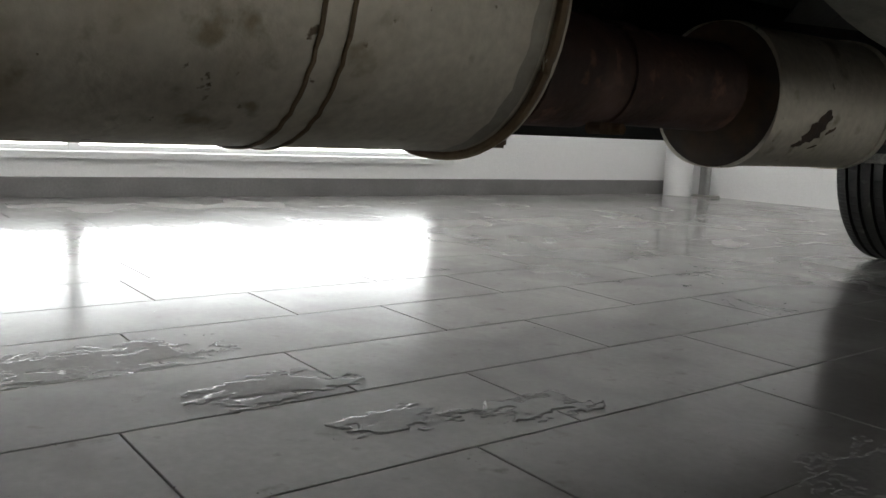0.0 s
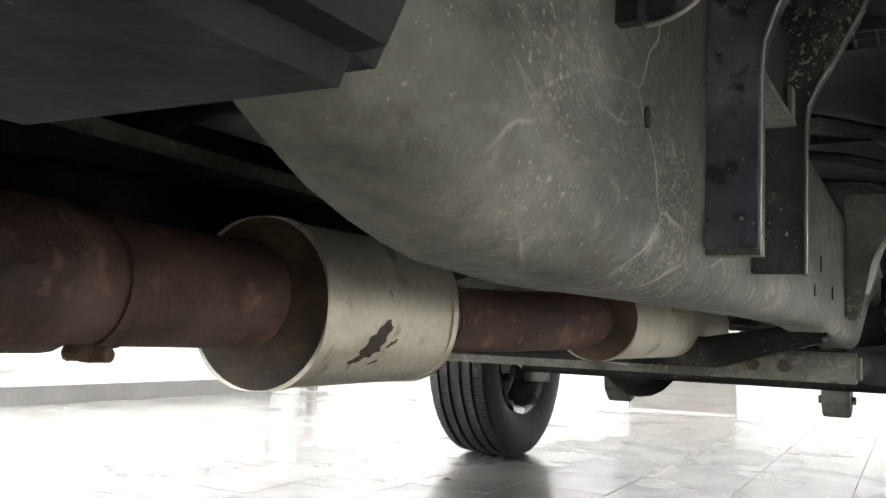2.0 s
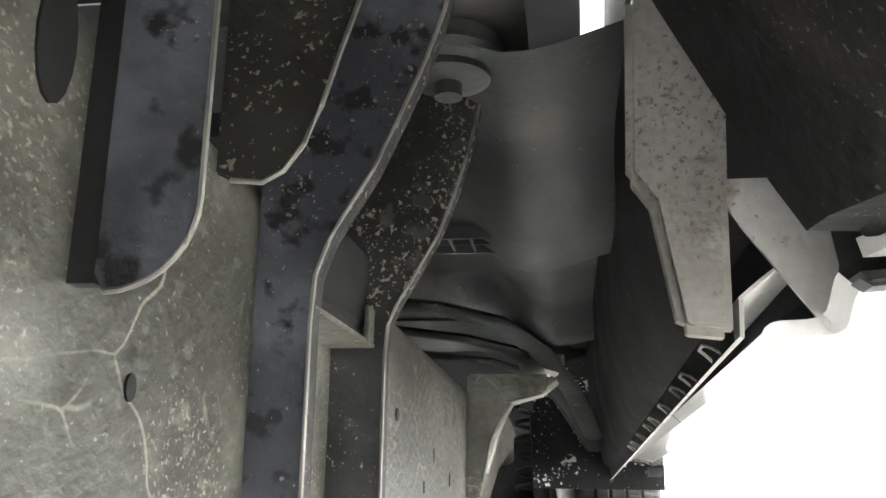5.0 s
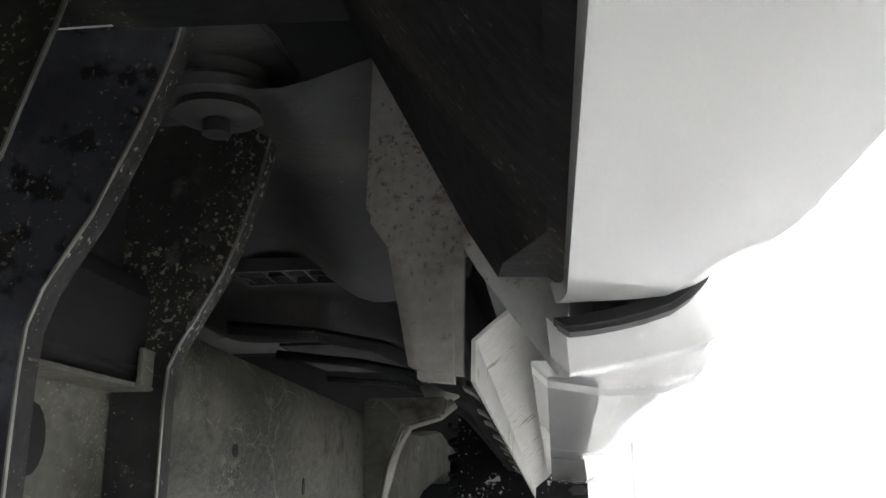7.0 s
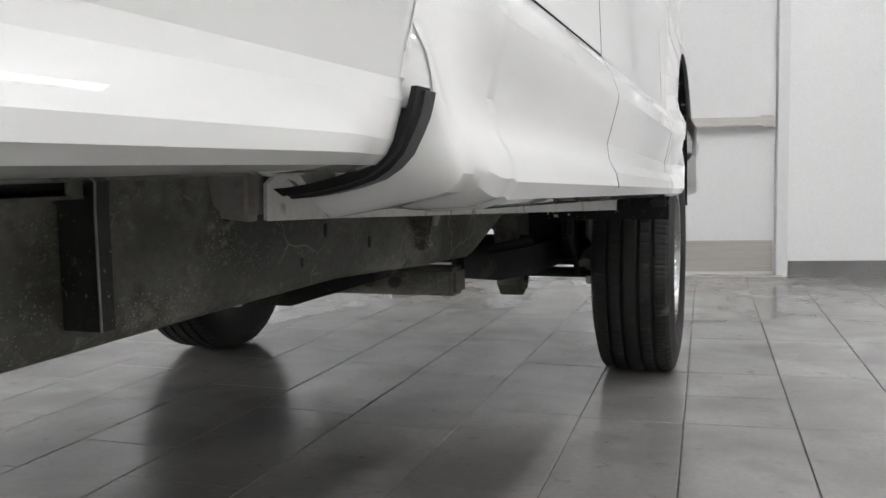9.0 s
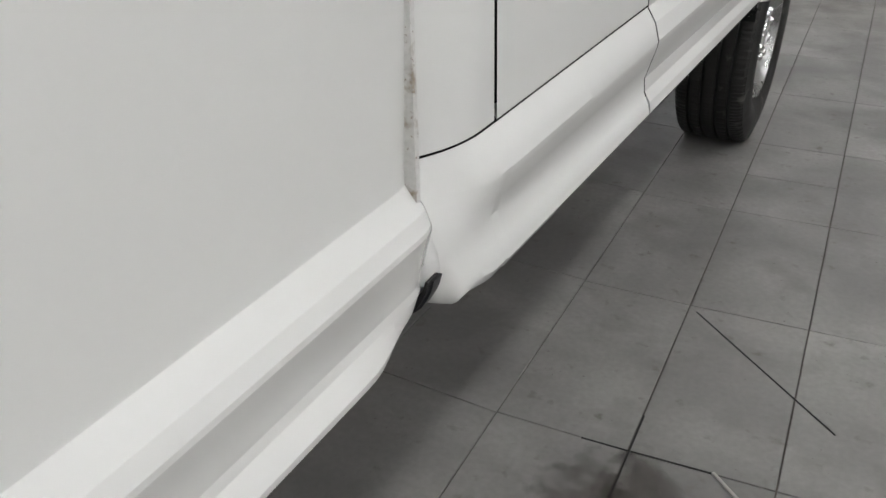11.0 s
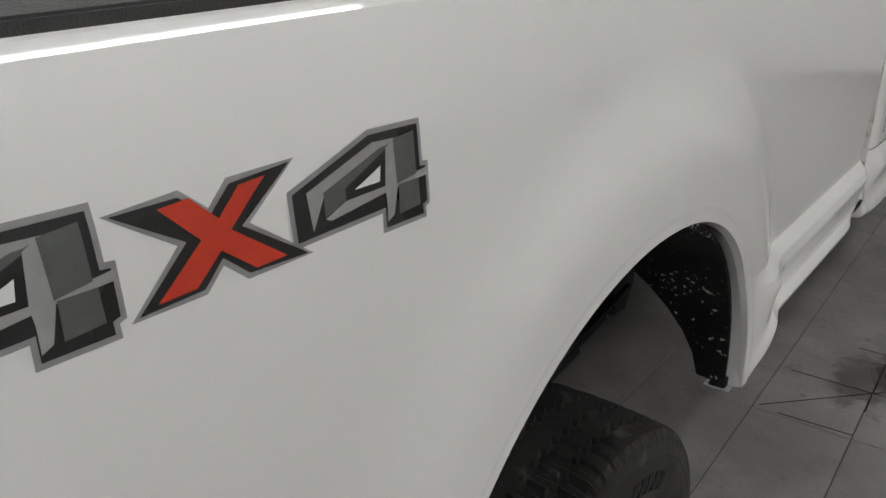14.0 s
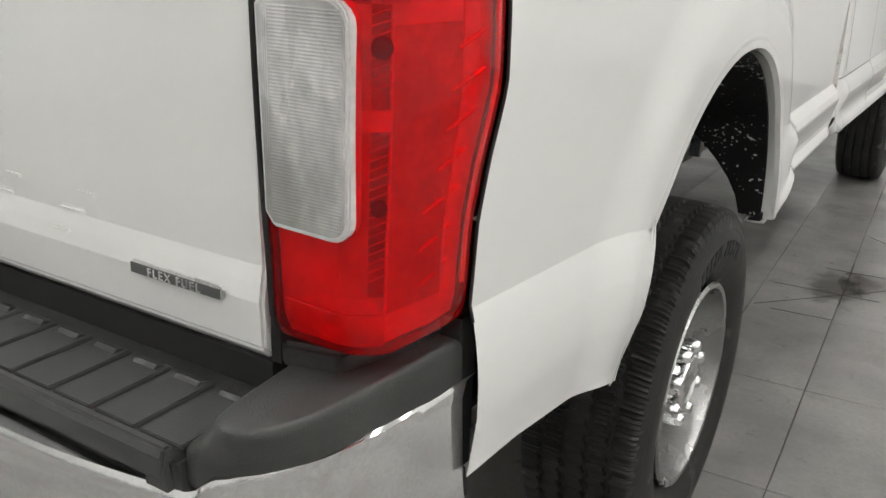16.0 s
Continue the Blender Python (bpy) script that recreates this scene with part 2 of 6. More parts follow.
def damp(name, colour, depth):
    """A damp stain that fades out over the tile with a ragged edge."""
    m, n, p = nodes_of(name)
    tc, sub, ln, no, ad, rg, tr, mx = (n.nodes.new("ShaderNode" + k) for k in ("TexCoord", "VectorMath", "VectorMath", "TexNoise", "Math", "MapRange", "BsdfTransparent", "MixShader"))
    sub.operation, ln.operation, ad.operation = "SUBTRACT", "LENGTH", "MULTIPLY_ADD"
    sub.inputs[1].default_value = (0.5, 0.5, 0.5)
    no.inputs["Scale"].default_value, no.inputs["Detail"].default_value = 14.0, 7.0
    n.links.new(tc.outputs["Generated"], sub.inputs[0])
    n.links.new(sub.outputs[0], ln.inputs[0])
    n.links.new(tc.outputs["Object"], no.inputs["Vector"])
    n.links.new(no.outputs[0], ad.inputs[0])
    ad.inputs[1].default_value = 0.9
    n.links.new(ln.outputs["Value"], ad.inputs[2])
    rg.inputs[1].default_value, rg.inputs[2].default_value = 0.68, 0.86
    rg.inputs[3].default_value, rg.inputs[4].default_value = depth, 0.0
    n.links.new(ad.outputs[0], rg.inputs[0])
    p.inputs["Base Color"].default_value = (*colour, 1)
    p.inputs["Roughness"].default_value = 0.22
    n.links.new(rg.outputs[0], mx.inputs[0])
    n.links.new(tr.outputs[0], mx.inputs[1])
    n.links.new(p.outputs[0], mx.inputs[2])
    n.links.new(mx.outputs[0], n.nodes["Material Output"].inputs["Surface"])
    return m


STAIN = damp("damp_dirt", (0.085, 0.073, 0.063), 0.46)
LAMP = glow("lamp_panel", (0.98, 0.99, 1.0), 25.0)
DAY = glow("daylight", (0.95, 0.98, 1.0), 7.0)
SIGNW = glow("sign_face", (1.0, 0.97, 0.97), 0.8)


def tinted(name, colour, body, cloud, rough=0.03):
    """Tinted plastic: part of the light scatters in it, the rest passes through coloured; the gloss grows to the edge."""
    m, n, p = nodes_of(name)
    tr, df, gl, mx, body_mix, fr, pw, sc = (n.nodes.new("ShaderNode" + k) for k in ("BsdfTransparent", "BsdfDiffuse", "BsdfGlossy", "MixShader", "MixShader", "LayerWeight", "Math", "Math"))
    tr.inputs[0].default_value = (*colour, 1)
    df.inputs[0].default_value = (*body, 1)
    body_mix.inputs[0].default_value = cloud
    gl.inputs["Roughness"].default_value = rough
    fr.inputs["Blend"].default_value = 0.5
    pw.operation, sc.operation = "POWER", "MULTIPLY_ADD"
    pw.inputs[1].default_value = 5.0
    sc.inputs[1].default_value, sc.inputs[2].default_value = 0.7, 0.035
    n.links.new(fr.outputs["Facing"], pw.inputs[0])
    n.links.new(pw.outputs[0], sc.inputs[0])
    n.links.new(tr.outputs[0], body_mix.inputs[1])
    n.links.new(df.outputs[0], body_mix.inputs[2])
    n.links.new(sc.outputs[0], mx.inputs[0])
    n.links.new(body_mix.outputs[0], mx.inputs[1])
    n.links.new(gl.outputs[0], mx.inputs[2])
    n.links.new(mx.outputs[0], n.nodes["Material Output"].inputs["Surface"])
    return m


RED_GLASS = tinted("red_lens_film", (1.0, 0.012, 0.016), (0.80, 0.004, 0.007), 0.16)
# one housing in four greys; the darker ones stand in for shade
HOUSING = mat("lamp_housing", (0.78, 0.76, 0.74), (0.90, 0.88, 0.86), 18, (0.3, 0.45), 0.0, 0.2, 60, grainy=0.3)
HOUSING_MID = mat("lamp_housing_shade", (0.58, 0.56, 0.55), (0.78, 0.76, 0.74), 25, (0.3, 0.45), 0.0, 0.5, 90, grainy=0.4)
HOUSING_DIM = mat("lamp_flank_shade", (0.40, 0.38, 0.37), (0.62, 0.58, 0.57), 22, (0.3, 0.45), 0.0, 0.5, 100, grainy=0.45)
HOUSING_DARK = mat("lamp_chamber_shade", (0.20, 0.18, 0.17), (0.46, 0.42, 0.41), 30, (0.3, 0.45), 0.0, 0.6, 110, grainy=0.5)
mirror_mat, _n, _p = nodes_of("mirror_glass")
_p.inputs["Base Color"].default_value, _p.inputs["Metallic"].default_value = (0.75, 0.8, 0.8, 1), 1.0
_p.inputs["Roughness"].default_value = 0.02


# ---- building helpers ----
def part(name, verts, faces, material, parent=None, label="", smooth=False, bevel=0.0, seg=2, sharp=38):
    me = bpy.data.meshes.new(name)
    me.from_pydata([tuple(v) for v in verts], [], faces)
    bm = bmesh.new()
    bm.from_mesh(me)
    bmesh.ops.remove_doubles(bm, verts=bm.verts, dist=1e-5)
    if bevel:
        edges = [e for e in bm.edges if len(e.link_faces) == 2 and e.calc_face_angle(0) > 0.6]
        bmesh.ops.bevel(bm, geom=edges, offset=bevel, segments=seg, affect="EDGES", clamp_overlap=True)
    bmesh.ops.recalc_face_normals(bm, faces=bm.faces)
    bm.to_mesh(me)
    bm.free()
    me.materials.append(material)
    if smooth:
        for p in me.polygons:
            p.use_smooth = True
        me.set_sharp_from_angle(angle=radians(sharp))
    ob = new(name, me)
    if parent is not None:
        ob.parent = parent
        ob.matrix_parent_inverse = Matrix.Translation(-parent.location) if parent.type == "EMPTY" else Matrix()
    if label:
        ob["label"] = label
    return ob


def box(x0, x1, y0, y1, z0, z1):
    v = [(x, y, z) for x in (x0, x1) for y in (y0, y1) for z in (z0, z1)]
    f = [(0, 1, 3, 2), (4, 6, 7, 5), (0, 4, 5, 1), (2, 3, 7, 6), (0, 2, 6, 4), (1, 5, 7, 3)]
    return v, f


def joined(*pieces):
    v, f = [], []
    for a, b in pieces:
        n = len(v)
        v += list(a)
        f += [tuple(i + n for i in q) for q in b]
    return v, f


def prism(poly, axis, a, b):
    """Extrude a polygon of 2D points along an axis from a to b."""
    def put(p, t):
        return {"x": (t, p[0], p[1]), "y": (p[0], t, p[1]), "z": (p[0], p[1], t)}[axis]
    n = len(poly)
    v = [put(p, a) for p in poly] + [put(p, b) for p in poly]
    f = [tuple(range(n - 1, -1, -1)), tuple(range(n, 2 * n))]
    f += [(i, (i + 1) % n, n + (i + 1) % n, n + i) for i in range(n)]
    return v, f


def lathe(profile, centre, axis="x", seg=64, cap=False):
    """Turn (along, radius) pairs round an axis through centre."""
    v, f = [], []
    m = len(profile)
    for k in range(seg):
        a = 2 * math.pi * k / seg
        for t, r in profile:
            c, s = r * math.cos(a), r * math.sin(a)
            d = {"x": (t, c, s), "y": (c, t, s), "z": (c, s, t)}[axis]
            v.append(tuple(centre[i] + d[i] for i in range(3)))
    for k in range(seg):
        k2 = (k + 1) % seg
        for j in range(m - 1):
            f.append((k * m + j, k * m + j + 1, k2 * m + j + 1, k2 * m + j))
    if cap:
        f.append(tuple(k * m for k in range(seg)))
        f.append(tuple(k * m + m - 1 for k in range(seg)))
    return v, f


def tube(points, radius, seg=14, squash=(1.0, 1.0), closed_ends=True):
    """A pipe along points; radius may be a number or a list; squash widens it across and upward."""
    pts = [Vector(p) for p in points]
    rad = radius if isinstance(radius, (list, tuple)) else [radius] * len(pts)
    v, f = [], []
    for i, p in enumerate(pts):
        d = (pts[min(i + 1, len(pts) - 1)] - pts[max(i - 1, 0)]).normalized()
        up = Vector((0, 0, 1)) if abs(d.z) < 0.9 else Vector((0, 1, 0))
        side = d.cross(up).normalized()
        up = side.cross(d).normalized()
        for k in range(seg):
            a = 2 * math.pi * k / seg
            v.append(p + side * (math.cos(a) * rad[i] * squash[0]) + up * (math.sin(a) * rad[i] * squash[1]))
    for i in range(len(pts) - 1):
        for k in range(seg):
            k2 = (k + 1) % seg
            f.append((i * seg + k, i * seg + k2, (i + 1) * seg + k2, (i + 1) * seg + k))
    if closed_ends:
        f.append(tuple(range(seg)))
        f.append(tuple((len(pts) - 1) * seg + k for k in range(seg)))
    return v, f


def sheet(rows, thick=None, close=False):
    """A skin through rows of points; with thick, a second skin is laid behind it by that vector."""
    n, m = len(rows), len(rows[0])
    v = [tuple(p) for r in rows for p in r]
    f = [(i * m + j, i * m + j + 1, (i + 1) * m + j + 1, (i + 1) * m + j) for i in range(n - 1) for j in range(m - 1)]
    if thick:
        off = len(v)
        v += [tuple(p[k] + thick[k] for k in range(3)) for p in v[:off]]
        f += [tuple(off + i for i in reversed(q)) for q in f[:]]
        ring = [j for j in range(m)] + [i * m + m - 1 for i in range(1, n)] + \
               [(n - 1) * m + j for j in range(m - 2, -1, -1)] + [i * m for i in range(n - 2, 0, -1)]
        f += [(ring[i], ring[(i + 1) % len(ring)], off + ring[(i + 1) % len(ring)], off + ring[i]) for i in range(len(ring))]
    return v, f


def lerp(x, pts):
    """Piecewise linear table look-up."""
    if x <= pts[0][0]:
        return pts[0][1]
    for (a, fa), (b, fb) in zip(pts, pts[1:]):
        if x <= b:
            return fa + (fb - fa) * (x - a) / (b - a)
    return pts[-1][1]


def step(a, b, x):
    t = min(1.0, max(0.0, (x - a) / (b - a)))
    return t * t * (3 - 2 * t)


def grow(poly, d):
    """Push a polygon's outline outward by d."""
    n = len(poly)
    area = sum(poly[i][0] * poly[(i + 1) % n][1] - poly[(i + 1) % n][0] * poly[i][1] for i in range(n))
    s = 1 if area > 0 else -1
    out = []
    for i in range(n):
        p, a, b = Vector(poly[i]), Vector(poly[i - 1]), Vector(poly[(i + 1) % n])
        d1, d2 = (p - a).normalized(), (b - p).normalized()
        n1, n2 = Vector((d1.y, -d1.x)) * s, Vector((d2.y, -d2.x)) * s
        m = (n1 + n2)
        m = m / max(0.5, m.dot(n1))
        out.append((p.x + m.x * d, p.y + m.y * d))
    return out


def empty(name, loc):
    ob = new(name)
    ob.location = loc
    return ob

# ---- the room ----
def front_y(x):
    return 6.93 + 0.19 * (x - 1.46)


def left_x(y):
    return -3.46 + 0.07 * (y - 5.7)


H = 4.0
floor = tagged(part("floor", *box(-6, 6.5, -7, 9, -0.2, -0.006), GROUT), "grey grout bed under large porcelain floor tiles", "floor", kind="structure")
ceiling = tagged(part("ceiling", *box(-6, 6.5, -7, 9, H, H + 0.2), CEIL), "white painted showroom ceiling", "ceiling", kind="structure")


def wall_run(name, a, b, z0, z1, thick, material=WALL, label="", parent=None):
    """A wall from a to b (plan points); its thickness goes to the right of the way."""
    d = Vector((b[0] - a[0], b[1] - a[1], 0)).normalized()
    s = Vector((d.y, -d.x, 0)) * thick
    plan = [a, b, (b[0] + s.x, b[1] + s.y), (a[0] + s.x, a[1] + s.y)]
    return part(name, *prism(plan, "z", z0, z1), material, parent, label)


# left wall, with a glazed opening
W0, W1, WZ0, WZ1 = -3.2, 3.95, 0.22, 0.54
wl = part("wall_left", *joined(
    prism([(left_x(-6.5), -6.5), (left_x(W0), W0), (left_x(W0) - 0.25, W0), (left_x(-6.5) - 0.25, -6.5)], "z", 0, H),
    prism([(left_x(W1), W1), (left_x(6.2), 6.2), (left_x(6.2) - 0.25, 6.2), (left_x(W1) - 0.25, W1)], "z", 0, H),
    prism([(left_x(W0), W0), (left_x(W1), W1), (left_x(W1) - 0.25, W1), (left_x(W0) - 0.25, W0)], "z", 0, WZ0),
    prism([(left_x(W0), W0), (left_x(W1), W1), (left_x(W1) - 0.25, W1), (left_x(W0) - 0.25, W0)], "z", WZ1, H)), WALL)
tagged(wl, "white painted wall with a wide window", "wall", kind="structure")
win = empty("window_1", (left_x(0) - 0.1, 0, 0))
tagged(win, "low wide bright window with slim white mullions", "window", kind="structure")
for y0 in (W0, -1.5, 0.15, 1.75, W1 - 0.06):
    x = left_x(y0)
    part("mullion", *box(x - 0.16, x - 0.08, y0, y0 + 0.06, WZ0, WZ1), DOORM, win, bevel=0.006)
for z0 in (WZ0, WZ1 - 0.03):
    x0, x1 = left_x(W0), left_x(W1)
    part("rail", *prism([(x0 - 0.155, W0), (x1 - 0.155, W1), (x1 - 0.085, W1), (x0 - 0.085, W0)], "z", z0, z0 + 0.03), DOORM, win)
part("sill", *prism([(left_x(W0) - 0.16, W0), (left_x(W1) - 0.16, W1), (left_x(W1) + 0.02, W1), (left_x(W0) + 0.02, W0)], "z", WZ0 - 0.03, WZ0 + 0.004), DOORM, win)
bd = part("backdrop", *prism([(left_x(-5) - 0.6, -5), (left_x(5.5) - 0.6, 5.5), (left_x(5.5) - 0.65, 5.5), (left_x(-5) - 0.65, -5)], "z", -0.1, 3.9), DAY)
tagged(bd, "blown-out daylight outside the window", "backdrop", kind="structure")
for a, b in ((-6.5, 5.9),):
    tagged(part("baseboard", *prism([(left_x(a) + 0.015, a), (left_x(b) + 0.015, b), (left_x(b), b), (left_x(a), a)], "z", 0, 0.1), BASE, bevel=0.003),
           "dark grey tile baseboard along the white wall", "baseboard", kind="structure")

# front wall with two doors
DOORS = [(0.62, 1.44), (-1.05, -0.36)]
DZ = 2.095
pieces, xs = [], [-4.2, -1.05, -0.36, 0.62, 1.44, 6.2]
for i in range(5):
    a, b = xs[i], xs[i + 1]
    z0 = DZ if i in (1, 3) else 0
    pieces.append(prism([(a, front_y(a)), (b, front_y(b)), (b, front_y(b) + 0.25), (a, front_y(a) + 0.25)], "z", z0, H))
tagged(part("wall_front", *joined(*pieces), WALL), "white painted wall with steel exit doors", "wall", kind="structure")


def exit_door(n, x0, x1):
    """A flush steel door in its frame, with kick plate, push bar and closer."""
    turn = math.atan2(0.19, 1)
    yy = front_y(x0)
    m = Matrix.Translation((x0, yy, 0)) @ Matrix.Rotation(turn, 4, "Z")
    w = (x1 - x0) / math.cos(turn)

    def at(vf):
        return [tuple(m @ Vector(p)) for p in vf[0]], vf[1]
    d = part("door_%d" % n, *at(box(0.02, w - 0.02, 0.03, 0.075, 0.012, DZ - 0.02)), DOORM, bevel=0.003)
    tagged(d, "closed white steel exit door with a push bar and kick plate", "door", kind="structure")
    part("frame", *at(joined(box(-0.05, 0.018, -0.02, 0.12, 0, DZ + 0.05), box(w - 0.018, w + 0.05, -0.02, 0.12, 0, DZ + 0.05),
                             box(0.018, w - 0.018, -0.02, 0.12, DZ - 0.018, DZ + 0.05))), DOORM, d, bevel=0.004)
    part("kick_plate", *at(box(0.03, w - 0.03, 0.025, 0.0295, 0.03, 0.23)), STEEL, d, "brushed steel kick plate", bevel=0.001)
    part("push_bar", *at(joined(box(0.05, w - 0.05, -0.045, -0.01, 0.955, 1.01), box(0.04, 0.12, -0.03, 0.03, 0.945, 1.02),
                                box(w - 0.12, w - 0.04, -0.03, 0.03, 0.945, 1.02))), STEEL, d, "metal push bar", bevel=0.008)
    part("closer", *at(joined(box(0.36, 0.66, -0.035, 0.03, 1.90, 1.955), box(0.44, 0.78, -0.05, -0.036, 1.96, 1.985))), STEEL, d, "grey door closer", bevel=0.006)
    part("threshold", *at(box(-0.02, w + 0.02, -0.03, 0.1, 0, 0.012)), STEEL, d)


exit_door(1, *DOORS[0])
exit_door(2, *DOORS[1])
for a, b in ((1.5, 6.2),):
    tagged(part("baseboard", *prism([(a, front_y(a) - 0.015), (b, front_y(b) - 0.015), (b, front_y(b)), (a, front_y(a))], "z", 0, 0.1), BASE, bevel=0.003),
           "dark grey tile baseboard beside the door", "baseboard", kind="structure")

tagged(wall_run("wall_right", (5.2, 8.5), (5.2, -6.8), 0, H, -0.2), "white painted side wall", "wall", kind="structure")
tagged(wall_run("wall_back", (5.5, -6.3), (-5.5, -6.3), 0, H, -0.2), "white painted back wall", "wall", kind="structure")

# round white pipe in the corner with a small steel guard beside it
column = part("drain_pipe", *lathe([(0, 0.0), (0, 0.095), (0.004, 0.1), (H - 0.004, 0.1), (H, 0.0)], (-3.33, 5.83, 0), "z", 32), DOORM, smooth=True)
tagged(column, "white painted round pipe standing in the corner", "pipe")
guard = empty("corner_guard", (-3.2, 5.93, 0))
tagged(guard, "short grey steel guard on the floor beside the pipe", "guard")
part("plate", *box(-3.2, -3.14, 5.90, 5.96, 0, 0.26), BASE, guard, bevel=0.006)
part("foot", *box(-3.22, -3.06, 5.86, 5.975, 0, 0.02), STEEL, guard, bevel=0.004)

# exit sign
sign = empty("exit_sign", (0.9, front_y(0.9), 2.45))
tagged(sign, "white exit sign with red letters above the door", "exit sign")
part("housing", *box(0.80, 1.06, front_y(0.9) - 0.075, front_y(0.9) - 0.03, 2.36, 2.54), SIGNW, sign, bevel=0.006)
part("bracket", *box(1.03, 1.09, front_y(0.9) - 0.05, front_y(1.06) + 0.01, 2.44, 2.47), DOORM, sign, bevel=0.004)
cu = bpy.data.curves.new("exit", "FONT")
cu.body, cu.size, cu.extrude, cu.align_x = "EXIT", 0.15, 0.002, "CENTER"
tx = new("lettering", cu)
tx.matrix_basis = Matrix.Translation((0.93, front_y(0.9) - 0.079, 2.395)) @ Matrix.Rotation(radians(90), 4, "X")
cu.materials.append(SIGNRED)
tx.parent, tx.matrix_parent_inverse = sign, Matrix.Translation(-sign.location)

# ceiling lights: continuous rows of linear fittings
fit0 = empty("ceiling_light", (0, 0, H))
tagged(fit0, "long linear white ceiling light", "ceiling light", "rows of ceiling lights")
part("body", *box(-0.09, 0.09, -1.2, 1.2, -0.09, -0.002), DOORM, fit0, bevel=0.01).matrix_parent_inverse = Matrix()
part("diffuser", *box(-0.075, 0.075, -1.18, 1.18, -0.105, -0.0905), LAMP, fit0).matrix_parent_inverse = Matrix()
k = 0
for x in (-2.4, 0.0, 2.45, 4.2):
    for y in (-4.2, -1.4, 1.4, 4.2):
        if k:
            copy_thing(fit0, Matrix.Translation((x, y, H)))
        else:
            fit0.matrix_basis = Matrix.Translation((x, y, H))
        k += 1

# ---- the truck ----
truck = empty("pickup_truck", (0, 1.5, 0))
tagged(truck, "white four-wheel-drive pickup truck parked on grey tiles", "pickup truck")
WB = 4.166

# --- body skins ---
ARCH_Y, ARCH_Z, ARCH_R = 0.06, 0.625, 0.510
BED = [(1.503, 0.938), (1.500, 0.949), (1.494, 0.957), (1.485, 0.9635), (1.465, 0.971), (1.44, 0.977), (1.388, 0.985), (1.31, 0.990), (1.24, 0.9922), (1.17, 0.9928), (1.05, 0.9910), (0.93, 0.9885), (0.90, 0.988),
       (0.8965, 0.9885), (0.870, 1.009), (0.852, 1.0165), (0.845, 1.0165), (0.80, 1.005), (0.778, 1.002), (0.766, 1.004), (0.752, 1.013),
       (0.742, 1.018), (0.733, 1.017), (0.727, 1.008), (0.7235, 0.985), (0.722, 0.955), (0.7215, 0.926), (0.721, 0.913)]


def bed_profile(z):
    return lerp(-z, [(-p, q) for p, q in BED])


TUCK = [(0.802, 0.0), (0.778, 0.0), (0.766, 0.001), (0.752, 0.014), (0.742, 0.022), (0.733, 0.026), (0.727, 0.024), (0.7235, 0.012), (0.722, 0.0)]


def edge_in(y):
    """Inner end of the rolled lower edge."""
    return 0.913


def arch_top(y):
    if y < -0.34:          # the opening runs straight down behind the wheel
        return lerp(y, [(-0.515, 0.634), (-0.402, 0.875), (-0.34, 0.9414)])
    d = ARCH_R ** 2 - (y - ARCH_Y) ** 2
    return ARCH_Z + math.sqrt(d) if d > 0 else None


def flare(y, z):
    """How far the skin swells round the wheel opening."""
    zz = max(z, ARCH_Z)
    d = math.hypot(y - ARCH_Y, zz - ARCH_Z) - ARCH_R
    if z < ARCH_Z:
        d = abs(y - ARCH_Y) - ARCH_R
    d = max(d, 0)
    return lerp(y, [(-0.5, 0.017), (0.1, 0.032)]) * (1 - step(0.085, 0.235, d))


CREASE = [(-1.1, 0.936), (-1.0, 0.932), (-0.87, 0.921), (-0.72, 0.910), (-0.52, 0.896), (-0.4, 0.875), (-0.3, 0.862)]


def bed_x(y, z):
    if y < 0.2:   # behind the wheel the lower crease climbs to the rear
        zc = lerp(y, CREASE)
        x = lerp(-z, [(-p, q) for p, q in BED[:10]] + [(-1.05, 0.991), (-zc - 0.03, 0.9885), (-zc, 0.9875),
                      (-zc + 0.004, 0.9900), (-zc + 0.03, 0.9960), (-zc + 0.08, 1.0035), (-zc + 0.14, 1.0045), (-0.66, 0.988)])
    else:
        x = bed_profile(z) - lerp(-z, [(-p, q) for p, q in TUCK]) * step(1.36, 1.495, y)
        if z < 0.80:
            x = max(x, edge_in(y))
        if y < 0.75 and z < 0.90:      # the mouldings die out in the swelling of the arch
            k = 1 - step(0.03, 0.15, max(0.0, math.hypot(y - ARCH_Y, max(z, ARCH_Z) - ARCH_Z) - ARCH_R))
            x = x * (1 - k) + (0.9885 + 0.006 * (0.90 - z) / 0.2) * k
    if y < -0.96:     # rounds into the tail corner
        x -= 0.05 * ((-0.96 - y) / 0.2) ** 2
    if y > 1.47:
        x -= 0.006 * ((y - 1.47) / 0.03) ** 2
    return x + flare(y, z)


def bed_bottom(y):
    t = arch_top(y)
    if t is not None and -0.515 < y < 0.56:
        return t
    if y >= 0.56:
        return 0.644 + (0.721 - 0.644) * step(0.60, 0.72, y)
    return lerp(y, [(-1.16, 0.722), (-1.016, 0.712), (-0.869, 0.70), (-0.68, 0.669), (-0.515, 0.634)])


def light_edge(z):
    """The tail lamp's edge along the bed side."""
    return lerp(z, [(0.90, -0.998), (1.037, -0.995), (1.10, -0.980), (1.18, -0.951), (1.28, -0.953), (1.345, -0.954), (1.371, -0.960), (1.385, -0.967), (1.395, -0.985)])


